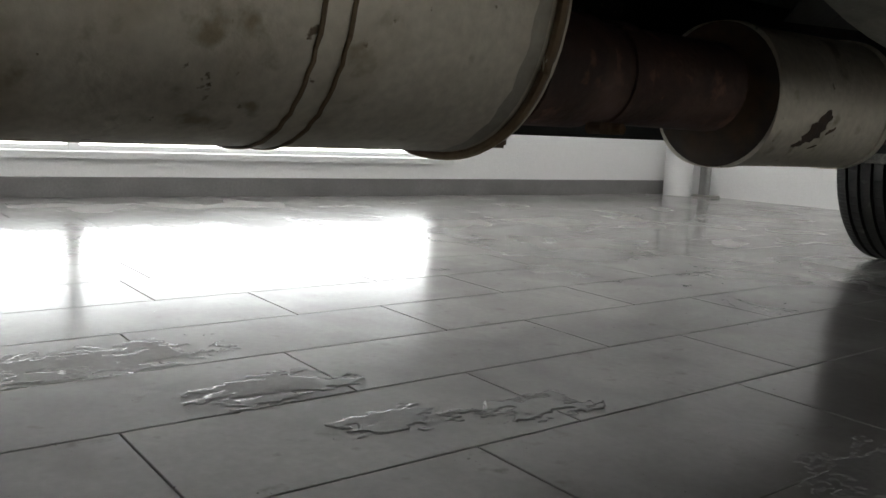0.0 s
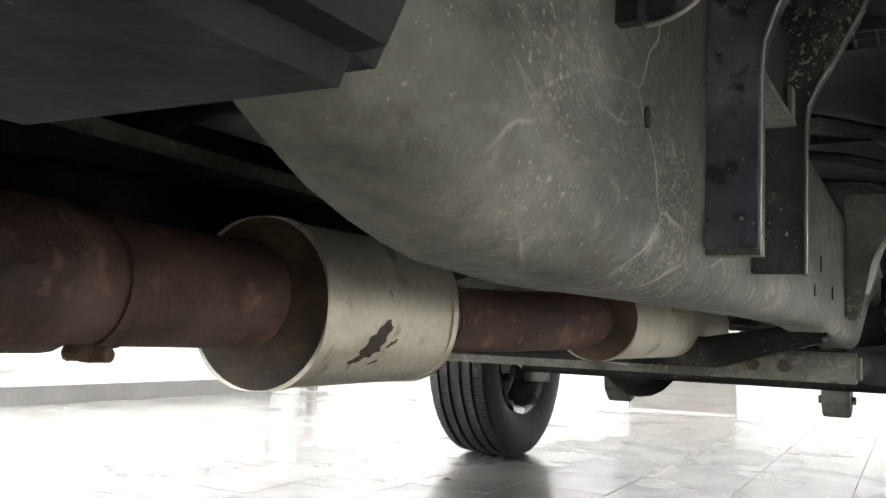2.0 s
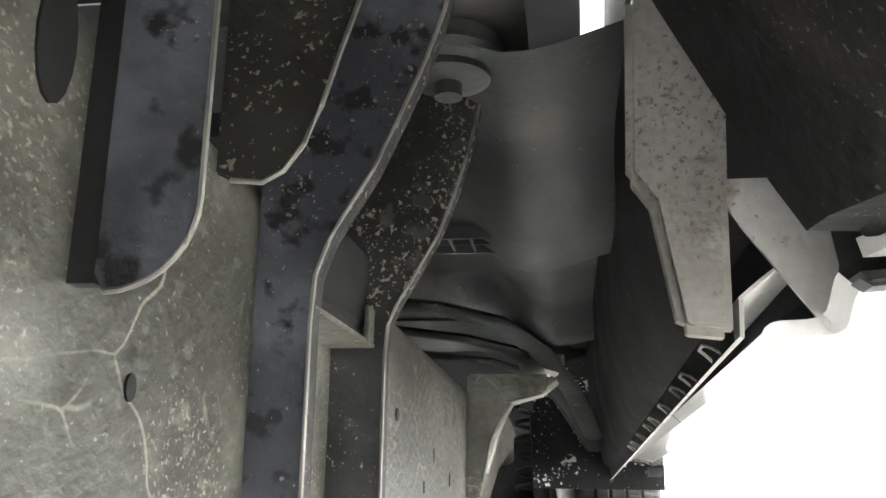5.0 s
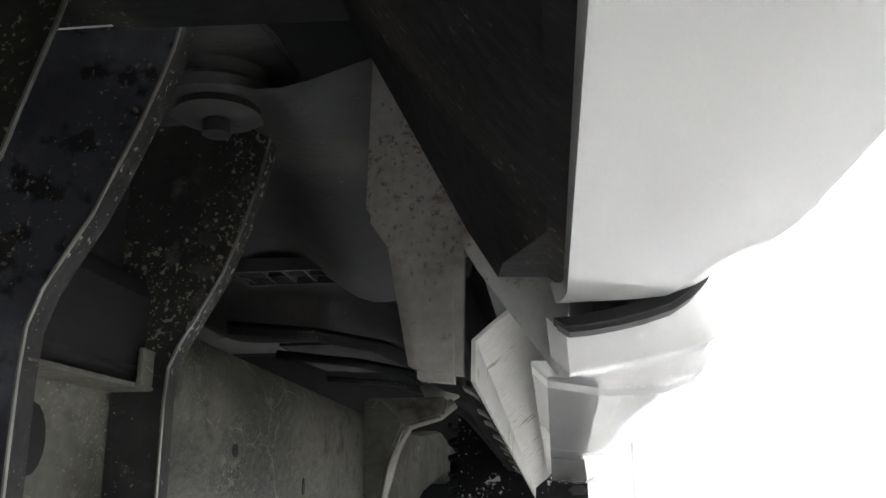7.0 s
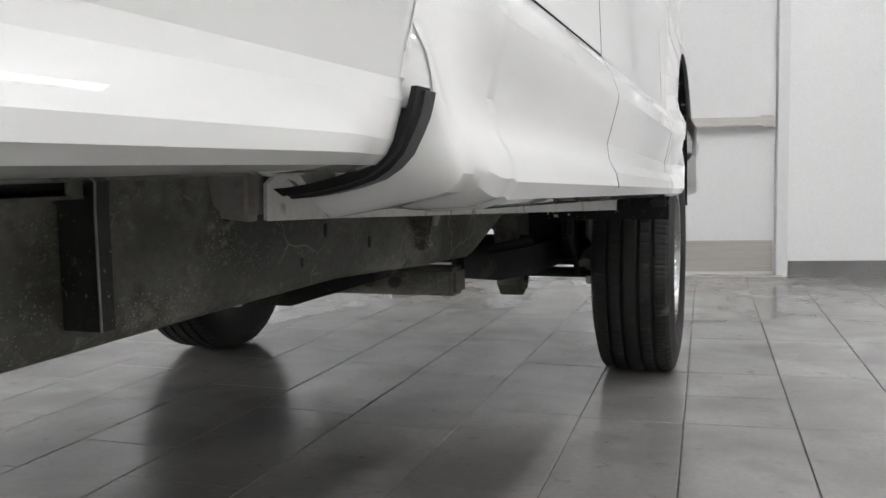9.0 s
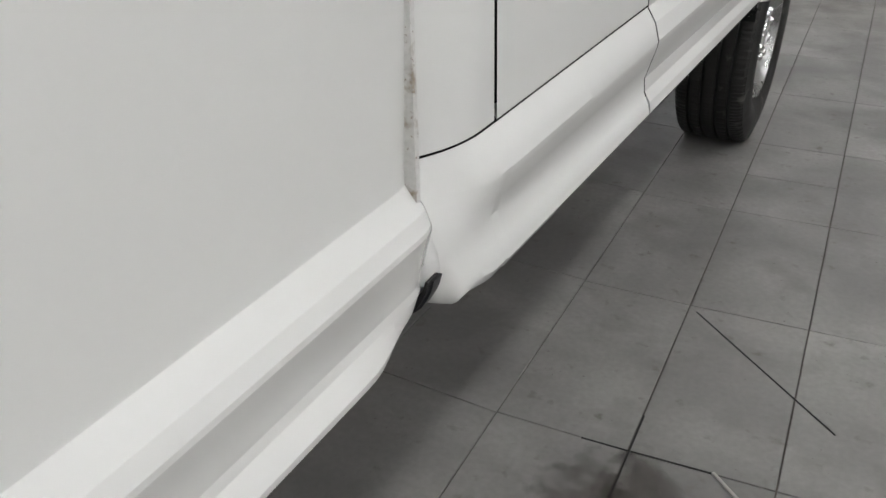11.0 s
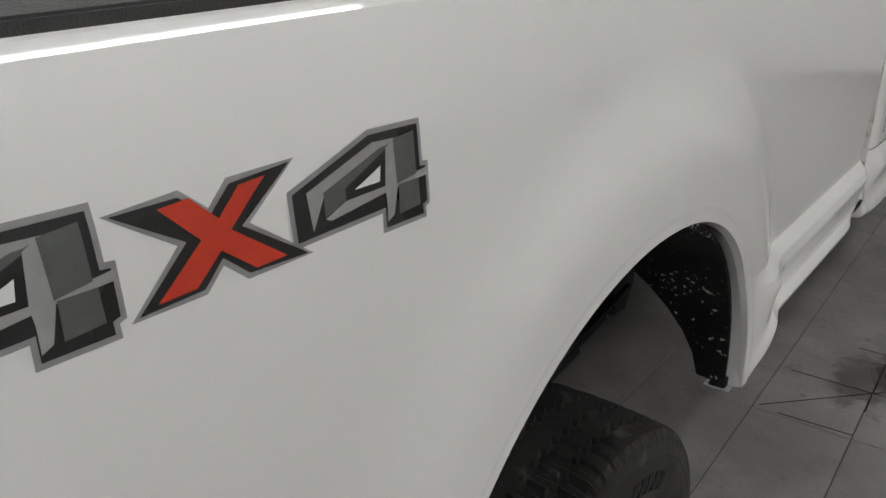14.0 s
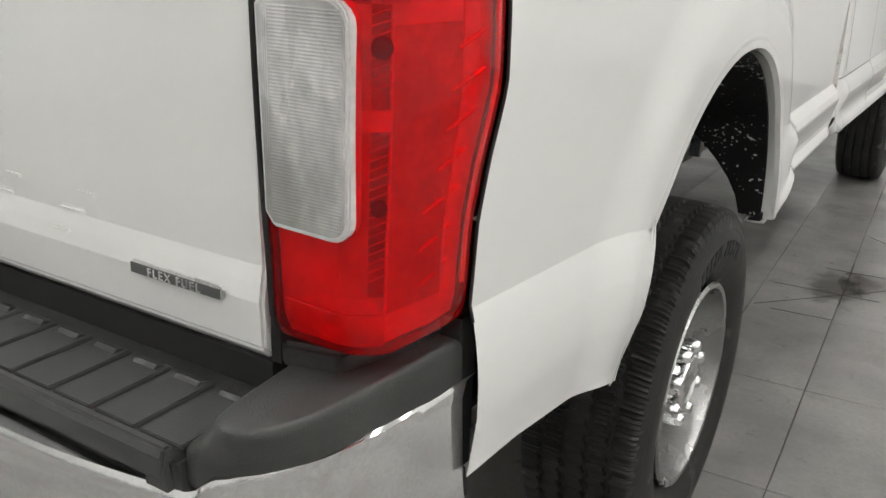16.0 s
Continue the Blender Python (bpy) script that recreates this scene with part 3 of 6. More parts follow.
def bed_skin(sign):
    ys = sorted(set([round(-1.10 + 0.02 * i, 4) for i in range(30)] + [round(-0.516 + 0.0083 * i, 4) for i in range(130)] +
                    [round(0.57 + 0.02 * i, 4) for i in range(46)] + [1.48, 1.49, 1.497, 1.50]))
    rows = []
    base = []
    for (a, _), (b, _) in zip(BED, BED[1:]):
        base += [a, (a + b) / 2] if a - b < 0.06 else [a + (b - a) * i / 6 for i in range(6)]
    base.append(BED[-1][0])
    for y in ys:
        zb = bed_bottom(y)
        under = y >= 0.56
        lift = zb - 0.721 if under else 0
        row = []
        for a in base:
            z = a + lift * (1 - step(0.70, 0.9, a))
            x = bed_x(y, a)
            if not under:
                if y < -0.3:
                    z = lerp(a, [(0.721, min(zb, lerp(y, CREASE) - 0.01)), (0.8965, lerp(y, CREASE)), (0.93, lerp(y, CREASE) + 0.034), (1.2, 1.2), (1.503, 1.503)])
                z = max(z, zb)
                x = bed_x(y, max(z, 0.738) if y > 0.2 else z)
            yy = lerp(y, [(-1.10, -1.10), (-0.98, light_edge(max(z, 0.9))), (-0.86, -0.86)]) if y < -0.86 else y
            row.append((sign * x, yy, z))
        # return lip
        x, _, z = row[-1]
        if not under:
            row.append((x - sign * 0.012, y, z - 0.006 if t_ok(y) else z))
            row.append((x - sign * 0.05, y, z + (0.004 if t_ok(y) else 0.01)))
        else:
            row.append((x - sign * 0.003, y, z))
            row.append((x - sign * 0.006, y, z + 0.012))
        rows.append(row)
    return rows


def t_ok(y):
    return -0.515 < y < 0.56


def cut(rows, keep):
    """Faces of a skin whose middle passes the test."""
    v, f = sheet(rows)
    m = len(rows[0])
    return v, [q for q in f if keep(q[0] // m, sum(v[i][2] for i in q) / 4)]


def in_lamp(y, z):
    """Whether a cell (row number, height) of the skin lies under the tail lamp."""
    return z > 0.905 and y < 6


for sign in (1, -1):
    rows = bed_skin(sign)
    b = part("bed_side", *cut(rows, lambda y, z: not in_lamp(y, z) and not (z < 0.905 and y < 6)), PAINT, truck, "glossy white pickup bed side", smooth=True, sharp=11)
    if sign == 1:
        bed_side = b
    # rolled lip round the wheel opening
    rows = []
    line = [(-0.515, 0.634), (-0.486, 0.694), (-0.453, 0.764), (-0.419, 0.838), (-0.394, 0.885), (-0.367, 0.913)]
    line += [(ARCH_Y + ARCH_R * math.cos(radians(a)), ARCH_Z + ARCH_R * math.sin(radians(a))) for a in range(142, 5, -3)] + [(0.5695, 0.655), (0.569, 0.644)]
    for y0, z0 in line:
        o = Vector((y0 - ARCH_Y, max(0.03, z0 - ARCH_Z))).normalized()
        row = []
        for r, dx in ((0.030, 0.0002), (0.028, 0.0004), (0.023, 0.0005), (0.012, -0.0004), (0.004, -0.004), (0.0, -0.010), (-0.001, -0.018), (0.0, -0.034)):
            y, z = y0 + o.x * r, z0 + o.y * r
            row.append((sign * (bed_x(y, max(z, 0.738) if y > 0.2 else z) + dx), y, z))
        rows.append(row)
    part("arch_lip", *sheet(rows), PAINT, b, "white rolled wheel arch lip", smooth=True, sharp=30)
    # bed cap rail
    part("bed_rail_cap", *prism([(sign * 0.955, 1.492), (sign * 0.953, 1.506), (sign * 0.93, 1.512), (sign * 0.85, 1.512), (sign * 0.845, 1.49), (sign * 0.94, 1.486)], "y", -1.14, 1.5),
         PLASTIC, truck, "black plastic rail cap", bevel=0.002)
    # inner skin, sloping in from the lower edge, and the wheel box
    inner = [[(sign * edge_in(y), y, 0.724), (sign * (edge_in(y) - 0.013), y, 0.735), (sign * (edge_in(y) - 0.013 - 0.029 * step(1.40, 1.48, y)), y, 0.736), (sign * (edge_in(y) - 0.040 - 0.020 * step(1.40, 1.48, y)), y, 0.766), (sign * 0.80, y, 0.87), (sign * 0.78, y, 0.91), (sign * 0.62, y, 0.915)] for y in (0.62, 0.9, 1.1, 1.2, 1.3, 1.35, 1.4, 1.46, 1.492)]
    part("inner_skin", *sheet(inner, (0, 0, 0.012)), UNDER, truck, "dirty black inner skin of the bed", smooth=True)
    inner = [[(sign * 0.95, y, 0.75), (sign * 0.80, y, 0.87), (sign * 0.62, y, 0.915)] for y in (-1.1, -0.9, -0.6)]
    part("inner_skin", *sheet(inner, (0, 0, 0.012)), UNDER, truck)
    # wheel liners
    arc = []
    for i in range(25):
        a = radians(3 + i * 5.6)
        w = 0.062 + 0.30 * step(0, radians(62), a)
        y, z = ARCH_Y + 0.5 * math.cos(a), ARCH_Z + 0.495 * math.sin(a)
        bulge = 0.006 * math.sin(i * 1.9)
        arc.append([(sign * 0.993, y - 0.002, z), (sign * 0.96, y - 0.008 + bulge, z), (sign * (1.0 - w), y - 0.004, z)])
    part("lip_foot", *prism([(sign * x, z) for x, z in ((0.953, 0.633), (0.975, 0.631), (1.006, 0.634), (1.004, 0.638), (0.975, 0.635), (0.953, 0.636))], "y", 0.556, 0.590), PAINT, b, "white turned-in foot of the arch lip", bevel=0.001)
    part("liner_foot", *prism([(sign * x, z) for x, z in ((0.962, 0.6365), (0.998, 0.639), (0.998, 0.664), (0.985, 0.660), (0.978, 0.648), (0.962, 0.642))], "y", 0.553, 0.578), GAP, b, "black rubber foot of the liner", bevel=0.003)
    part("wheel_liner", *sheet(arc, (0, 0.008, 0.006)), LINER, truck, "black plastic wheel arch liner with salt marks", smooth=True)

# bed floor, front wall and tail panels
# panel added to block the bright view up between bed and cab
part("gap_cover", *box(-0.90, 0.90, 1.488, 1.62, 1.0, 1.008), UNDER, truck, "black cover between bed and cab")
part("bed_floor", *box(-0.80, 0.80, -1.12, 1.49, 0.918, 0.95), UNDER, truck, "black underside of the bed floor")
for y in (-0.9, -0.35, 0.35, 0.85, 1.3):
    part("bed_sill", *prism([(y - 0.06, 0.916), (y - 0.045, 0.87), (y + 0.045, 0.87), (y + 0.06, 0.916)], "x", -0.76, 0.76), UNDER, truck, bevel=0.006)
for s in (1, -1):
    # unseen wall and ledge, added to keep ceiling light out of the wheel wells
    part("bed_wall", *box(min(s * 0.80, s * 0.815), max(s * 0.80, s * 0.815), -1.12, 1.488, 0.9505, 1.485), UNDER, truck, "black inner wall of the bed")
    part("bed_ledge", *box(min(s * 0.8155, s * 0.935), max(s * 0.8155, s * 0.935), -1.12, 1.488, 1.465, 1.48), UNDER, truck)
    part("gap_backing", *box(min(s * 0.80, s * 0.962), max(s * 0.80, s * 0.962), 1.503, 1.535, 0.92, 1.47), PAINT, truck)
part("bed_front_panel", *prism([(-0.985, 1.48), (0.985, 1.48), (1.0, 0.9), (1.0, 0.78), (0.96, 0.73), (0.915, 0.722), (0.90, 0.76), (0.84, 0.80), (0.78, 0.92),
                                (-0.78, 0.92), (-0.84, 0.80), (-0.90, 0.76), (-0.915, 0.722), (-0.96, 0.73), (-1.0, 0.78), (-1.0, 0.9)], "y", 1.488, 1.496), PAINT_DULL, truck, "white inner front panel of the bed")
# curved black seal between bed and cab
SEALP = [(1.004, 0.778), (1.0025, 0.771), (1.0, 0.762), (0.9955, 0.752), (0.988, 0.738), (0.979, 0.729), (0.968, 0.722), (0.952, 0.717), (0.936, 0.7135), (0.92, 0.711), (0.907, 0.710)]
for sign in (1, -1):
    for name, dx, y0, y1, m in (("gap_seal", 0.0022, 1.5015, 1.526, GAP), ("seal_lip", 0.0045, 1.5105, 1.5305, SEAL)):
        rows = []
        for i, (x, z) in enumerate(SEALP):
            rows.append([(sign * (x + dx), y0, z - dx), (sign * (x + dx), y1, z - dx), (sign * (x + dx - 0.004 - 0.003 * (i > 2)), y1, z - dx + 0.005 * min(1, i / 5)), (sign * (x + dx - 0.004 - 0.003 * (i > 2)), y0, z - dx + 0.005 * min(1, i / 5)), (sign * (x + dx), y0, z - dx)])
        v, f = sheet(rows)
        f += [(0, 1, 2, 3), tuple(len(v) - 5 + i for i in (0, 1, 2, 3))]
        part(name, v, f, m, truck, "curved black rubber seal", smooth=True)

# tailgate
gate_prof = [(1.49, -1.13), (1.485, -1.155), (1.42, -1.168), (1.05, -1.165), (0.995, -1.163), (0.975, -1.167), (0.955, -1.170), (0.90, -1.168), (0.885, -1.155), (0.885, -1.12), (1.49, -1.10)]
gate = part("tailgate", *prism([(y, z) for z, y in gate_prof], "x", -0.832, 0.832), PAINT, truck, "glossy white tailgate with embossed marks", bevel=0.004)
for i, x in enumerate((0.50, 0.36, 0.22)):
    part("embossed_mark", *joined(box(x, x + 0.045, -1.1668, -1.160, 0.995, 1.004), box(x - 0.015, x + 0.02, -1.1708, -1.162, 0.967, 0.975), box(x + 0.035, x + 0.07, -1.1672, -1.160, 1.02, 1.03)), PAINT, gate, bevel=0.003)
badge = part("badge", *box(0.633, 0.780, -1.176, -1.168, 0.947, 0.963), SILVER, gate, "chrome fuel badge", bevel=0.003)
part("badge_face", *box(0.636, 0.777, -1.1768, -1.175, 0.949, 0.961), DECAL_GREY, badge, "dark grey face of the badge")
cu = bpy.data.curves.new("fuel", "FONT")
cu.body, cu.size, cu.extrude, cu.align_x = "FLEX FUEL", 0.0138, 0.0006, "CENTER"
cu.space_character = 1.3
tx = new("lettering", cu)
tx.matrix_basis = Matrix.Translation((0.7065, -1.1776, 0.9502)) @ Matrix.Rotation(radians(90), 4, "X") @ Matrix.Scale(1.05, 4)
cu.materials.append(SILVER)
tx.parent = badge

# tail lamps
def lamp_sections(sign, grow=0.0, deep=0.0):
    """Outline of the lamp in slices from bottom to top; deep sinks it into the corner."""
    rows = []
    for i in range(25):
        z = 0.928 - grow + (0.456 + 2 * grow) * i / 24
        e = light_edge(z) - 0.003 + grow
        xin = lerp(z, [(0.9, 0.845), (1.02, 0.845), (1.27, 0.835), (1.40, 0.838)]) - grow
        taper = 0.012 * step(1.345, 1.38, z) + 0.012 * (1 - step(0.905, 0.95, z))
        bulge = 0.008 * (1 - ((z - 1.15) / 0.23) ** 2)
        row = [(sign * xin, -1.13, z), (sign * xin, -1.164 - bulge + taper, z), (sign * (xin + 0.012), -1.171 - bulge - grow + taper, z)]
        for k in range(9):
            a = radians(10 * k + 5)
            cx, cy = 0.915, -1.116
            row.append((sign * (cx + (bed_x(e, z) - 0.004 - cx + grow - taper) * math.sin(a) ** 0.8), cy - (0.057 + bulge + grow - taper) * math.cos(a) ** 0.8, z))
        xs_ = bed_x(e, z)
        row += [(sign * (xs_ + 0.003 - taper), (-1.116 + e) / 2, z), (sign * (xs_ + 0.002 - taper), e - 0.012, z), (sign * (xs_ - 0.004 - taper), e, z), (sign * (xs_ - 0.05), e, z)]
        rows.append([(x - sign * deep * min(1.0, max(0.0, (abs(x) - 0.86) / 0.10)), y + deep * min(1.0, max(0.0, (-1.0 - y) / 0.15)), zz) for x, y, zz in row])
    return rows


for sign in (1, -1):
    rows = lamp_sections(sign)
    v, f = sheet(rows)
    n = len(rows[0])
    f += [tuple(range(n)), tuple(len(v) - n + i for i in range(n))]
    lamp = part("tail_lamp", v, f, RED_GLASS, truck, "large red wraparound tail lamp", smooth=True)
    if sign == 1:
        tail_lamp = lamp
    rows = [[(p[0] - sign * 0.040, p[1] + 0.042, p[2]) for p in r] for r in lamp_sections(sign, 0.006)]
    v, f = sheet(rows)
    f += [tuple(range(n)), tuple(len(v) - n + i for i in range(n))]
    part("lamp_gasket", v, f, SEAL, lamp, "black gasket round the lamp", smooth=True)
    # painted pillar above the lamp
    rows = []
    for z in (1.3885, 1.40, 1.42, 1.44, 1.465, 1.485, 1.494, 1.50, 1.503):
        e = light_edge(min(z, 1.395))
        roll = 0.03 * step(1.47, 1.503, z)
        row = [(sign * 0.838, -1.13, z), (sign * 0.838, -1.160 + roll, z), (sign * 0.85, -1.168 + roll, z)]
        for k in range(9):
            a = radians(10 * k + 5)
            row.append((sign * (0.915 + (bed_x(-0.96, z) - 0.002 - 0.915) * math.sin(a) ** 0.8), -1.116 - (0.052 - roll) * math.cos(a) ** 0.8, z))
        row += [(sign * (bed_x(-0.96, z) - 0.0005), -1.05, z), (sign * (bed_x(-0.96, z) - 0.0004), e, z), (sign * (bed_x(-0.96, z) - 0.001), e + 0.008, z)]
        rows.append(row)
    part("tail_pillar", *sheet(rows), PAINT, truck, "white corner pillar above the tail lamp", smooth=True)
    # reversing lens
    a, b, c, d = 0.854, 0.957, 1.056, 1.276
    arcs = []
    for cx, cz, r, a0 in ((b - 0.022, c + 0.016, 0.020, -90), (b - 0.026, d - 0.026, 0.024, 0)):
        arcs += [(cx + r * math.cos(radians(a0 + 18 * q)), cz + r * math.sin(radians(a0 + 18 * q))) for q in range(6)]
    poly = [(a, c + 0.01), (a + 0.01, c - 0.002), *arcs, (a + 0.01, d), (a - 0.006, d - 0.012)]
    lens = part("reversing_lens", *prism([(sign * x, z) for x, z in poly], "y", -1.184, -1.165), CLEAR, lamp, "clear ribbed reversing lens", bevel=0.003)
    part("lens_frame", *prism([(sign * x, z) for x, z in grow(poly, 0.0022)], "y", -1.1825, -1.163), CLEAR_EDGE, lens, "pale rim of the lens", bevel=0.002)
    for i in range(62 if sign == 1 else 0):
        z = c + 0.006 + i * (d - c - 0.016) / 62
        part("rib", *prism([(-1.1845, z + 0.0007), (-1.1838, z), (-1.1838, z + 0.0026)], "x", sign * (a + 0.010), sign * (b - 0.008)), CLEAR, lens)
    for i in range(3):
        x = a + 0.002 + 0.0026 * i
        part("edge_flute", *prism([(sign * x, -1.1838), (sign * (x + 0.001), -1.1846), (sign * (x + 0.002), -1.1838)], "z", c + 0.012, d - 0.014), CLEAR, lens)
    # thin black rubber along the lamp's side and top edge, and a lit bar under it
    path = [(sign * (bed_x(light_edge(z), z) + 0.001), light_edge(z) - 0.001, z) for z in [0.915 + 0.0193 * q for q in range(25)]]
    path += [(sign * 0.982, -0.995, 1.3885), (sign * 0.974, -1.06, 1.3885), (sign * 0.948, -1.125, 1.388), (sign * 0.90, -1.160, 1.387), (sign * 0.845, -1.168, 1.386)]
    part("edge_rubber", *tube(path, 0.0021, 8), GAP, lamp, "thin black edge rubber", smooth=True)

    # black tube stands in for the shaded gap between tailgate and lamp
    inner = [(r[1][0], r[1][1] - 0.001, r[1][2]) for r in lamp_sections(sign)]
    part("edge_rubber", *tube(inner, 0.0042, 8), GAP, lamp, "thin black edge rubber", smooth=True)

    # silvered housing behind the film, with its chambers, bulbs and moulded steps
    part("housing", *sheet([r[1:15] for r in lamp_sections(sign, -0.002, 0.014)]), HOUSING, lamp, "silvered housing behind the red film", smooth=True)

    def patch(name, c0, c1, i0, i1, material, sink, fold=0.0):
        """A panel of the housing, nearer the film than its back by some of its depth."""
        rr = []
        for q, r in enumerate(lamp_sections(sign, -0.002, sink)[i0:i1 + 1]):
            rr.append([(x + sign * fold * (k % 2), y, z) for k, (x, y, z) in enumerate(r[c0:c1 + 1])])
        return part(name, *sheet(rr, (-sign * 0.002, 0.002, 0)), material, lamp, smooth=True, sharp=20)
    # panel greys carry shade: chambers and flank darker, top bar pale for its glint
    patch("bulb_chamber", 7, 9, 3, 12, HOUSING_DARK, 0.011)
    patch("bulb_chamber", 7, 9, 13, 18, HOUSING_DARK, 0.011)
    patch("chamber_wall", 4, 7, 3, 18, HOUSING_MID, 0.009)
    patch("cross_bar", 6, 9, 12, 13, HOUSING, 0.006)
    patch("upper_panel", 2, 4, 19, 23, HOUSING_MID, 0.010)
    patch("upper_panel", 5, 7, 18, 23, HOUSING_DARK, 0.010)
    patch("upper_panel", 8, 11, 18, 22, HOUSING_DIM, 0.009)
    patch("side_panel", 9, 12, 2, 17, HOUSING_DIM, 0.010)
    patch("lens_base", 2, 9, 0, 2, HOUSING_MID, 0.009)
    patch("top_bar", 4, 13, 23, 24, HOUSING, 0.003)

    def moulding(name, col, i0, i1, r, material, sink):
        """A fine moulded line up the lamp along one of its columns."""
        part(name, *tube([q[col] for q in lamp_sections(sign, -0.002, sink)[i0:i1 + 1]], r, 6), material, lamp, smooth=True)
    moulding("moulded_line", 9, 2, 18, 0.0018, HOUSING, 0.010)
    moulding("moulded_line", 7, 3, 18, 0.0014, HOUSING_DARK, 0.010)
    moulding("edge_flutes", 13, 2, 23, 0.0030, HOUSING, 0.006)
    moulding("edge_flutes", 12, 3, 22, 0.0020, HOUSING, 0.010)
    sec = lamp_sections(sign, -0.002, 0.010)
    for row, col, r in ((8, 8, 0.0085), (16, 8, 0.0105), (21, 6, 0.008)):
        c = Vector(sec[row][col])
        d = Vector((sign * 0.6, -0.8, 0))
        part("bulb", *tube([tuple(c - d * 0.004), tuple(c + d * 0.004), tuple(c + d * 0.008), tuple(c + d * 0.010)], [r, r, r * 0.8, r * 0.3], 14), GAP, lamp, "dark bulb socket", smooth=True)
    for row in range(4, 18):
        if row in (12, 13):
            continue
        for q in range(2):
            p0, p1 = sec[row][7], sec[row][9]
            z = p0[2] + 0.0095 * q
            part("chamber_rib", *tube([(p0[0] + sign * 0.002, p0[1] - 0.002, z), (p1[0] + sign * 0.002, p1[1] - 0.002, z + 0.006)], 0.0010, 4), HOUSING_MID, lamp)

    # short bright steps on the lamp's flank
    for i in range(7 if sign == 1 else 0):
        z = 0.985 + i * 0.040
        y = light_edge(z)
        w = 0.032 + 0.006 * (i % 3)
        rib_line = [(bed_x(y - 0.05, z + 0.014 * q) - 0.0035, y - 0.040 - (w + 0.020) * (1 - q), z + 0.016 * q) for q in (0.0, 0.35, 0.7, 1.0)]
        part("lens_rib", *tube(rib_line, [0.0012, 0.0026, 0.0026, 0.0012], 6), RED_LIGHT, lamp, smooth=True)
# bumper
def spline(pts, n=5):
    """Catmull-Rom points through a row of points."""
    out = []
    for i in range(len(pts) - 1):
        p = [pts[max(i - 1, 0)], pts[i], pts[i + 1], pts[min(i + 2, len(pts) - 1)]]
        for q in range(n):
            t = q / n
            out.append(tuple(0.5 * (2 * b + (c - a) * t + (2 * a - 5 * b + 4 * c - d) * t * t + (3 * b - a - 3 * c + d) * t ** 3) for a, b, c, d in zip(*p)))
    return out + [tuple(pts[-1])]


CHROME_LINE = [(0.984, -1.0, 0.835), (0.969, -1.137, 0.834), (0.950, -1.218, 0.834), (0.926, -1.264, 0.835), (0.902, -1.290, 0.837), (0.884, -1.300, 0.836), (0.870, -1.306, 0.824), (0.858, -1.311, 0.811), (0.82, -1.320, 0.810), (0.6, -1.345, 0.810), (0, -1.362, 0.81)]
bump = part("rear_bumper", *sheet([[(x, y, z) for y, z in prof] for x, prof in
    [(sx, [(yo + 0.12, zt), (yo + 0.03, zt + 0.003), (yo + 0.008, zt), (yo, zt - 0.02), (yo + 0.01, 0.70), (yo + 0.03, 0.60), (yo + 0.10, 0.585)])
     for sx, yo, zt in spline([(m * x, y, z) for m, half in ((-1, CHROME_LINE), (1, CHROME_LINE[::-1][1:])) for x, y, z in half])]]),
    CHROME, truck, "chrome step bumper", smooth=True)
# black fillers stand in for the shade in the gaps round the tailgate
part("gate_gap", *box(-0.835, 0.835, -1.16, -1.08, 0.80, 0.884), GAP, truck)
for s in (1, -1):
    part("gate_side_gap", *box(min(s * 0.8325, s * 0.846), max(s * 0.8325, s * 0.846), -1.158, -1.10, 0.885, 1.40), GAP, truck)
part("step_pad", *joined(box(-0.84, 0.84, -1.318, -1.13, 0.812, 0.846)), PLASTIC, truck, "black ribbed bumper step pad", bevel=0.008)
for i in range(24):
    x = -0.80 + i * 0.0685
    part("tread_pad", *prism([(x + 0.0015, 0.8455), (x + 0.0035, 0.8505), (x + 0.0635, 0.8505), (x + 0.0655, 0.8455)], "y", -1.296, -1.185), PAD, bump, bevel=0.0012)
    part("tread_end", *prism([(-1.186, 0.8505), (-1.198, 0.8545), (-1.204, 0.8505)], "x", x + 0.018, x + 0.056), PAD, bump, bevel=0.0008)
part("pad_lip", *prism([(-1.3185, 0.82), (-1.3185, 0.846), (-1.314, 0.855), (-1.303, 0.855), (-1.299, 0.846), (-1.299, 0.82)], "x", -0.835, 0.836), PAD, bump, bevel=0.003)
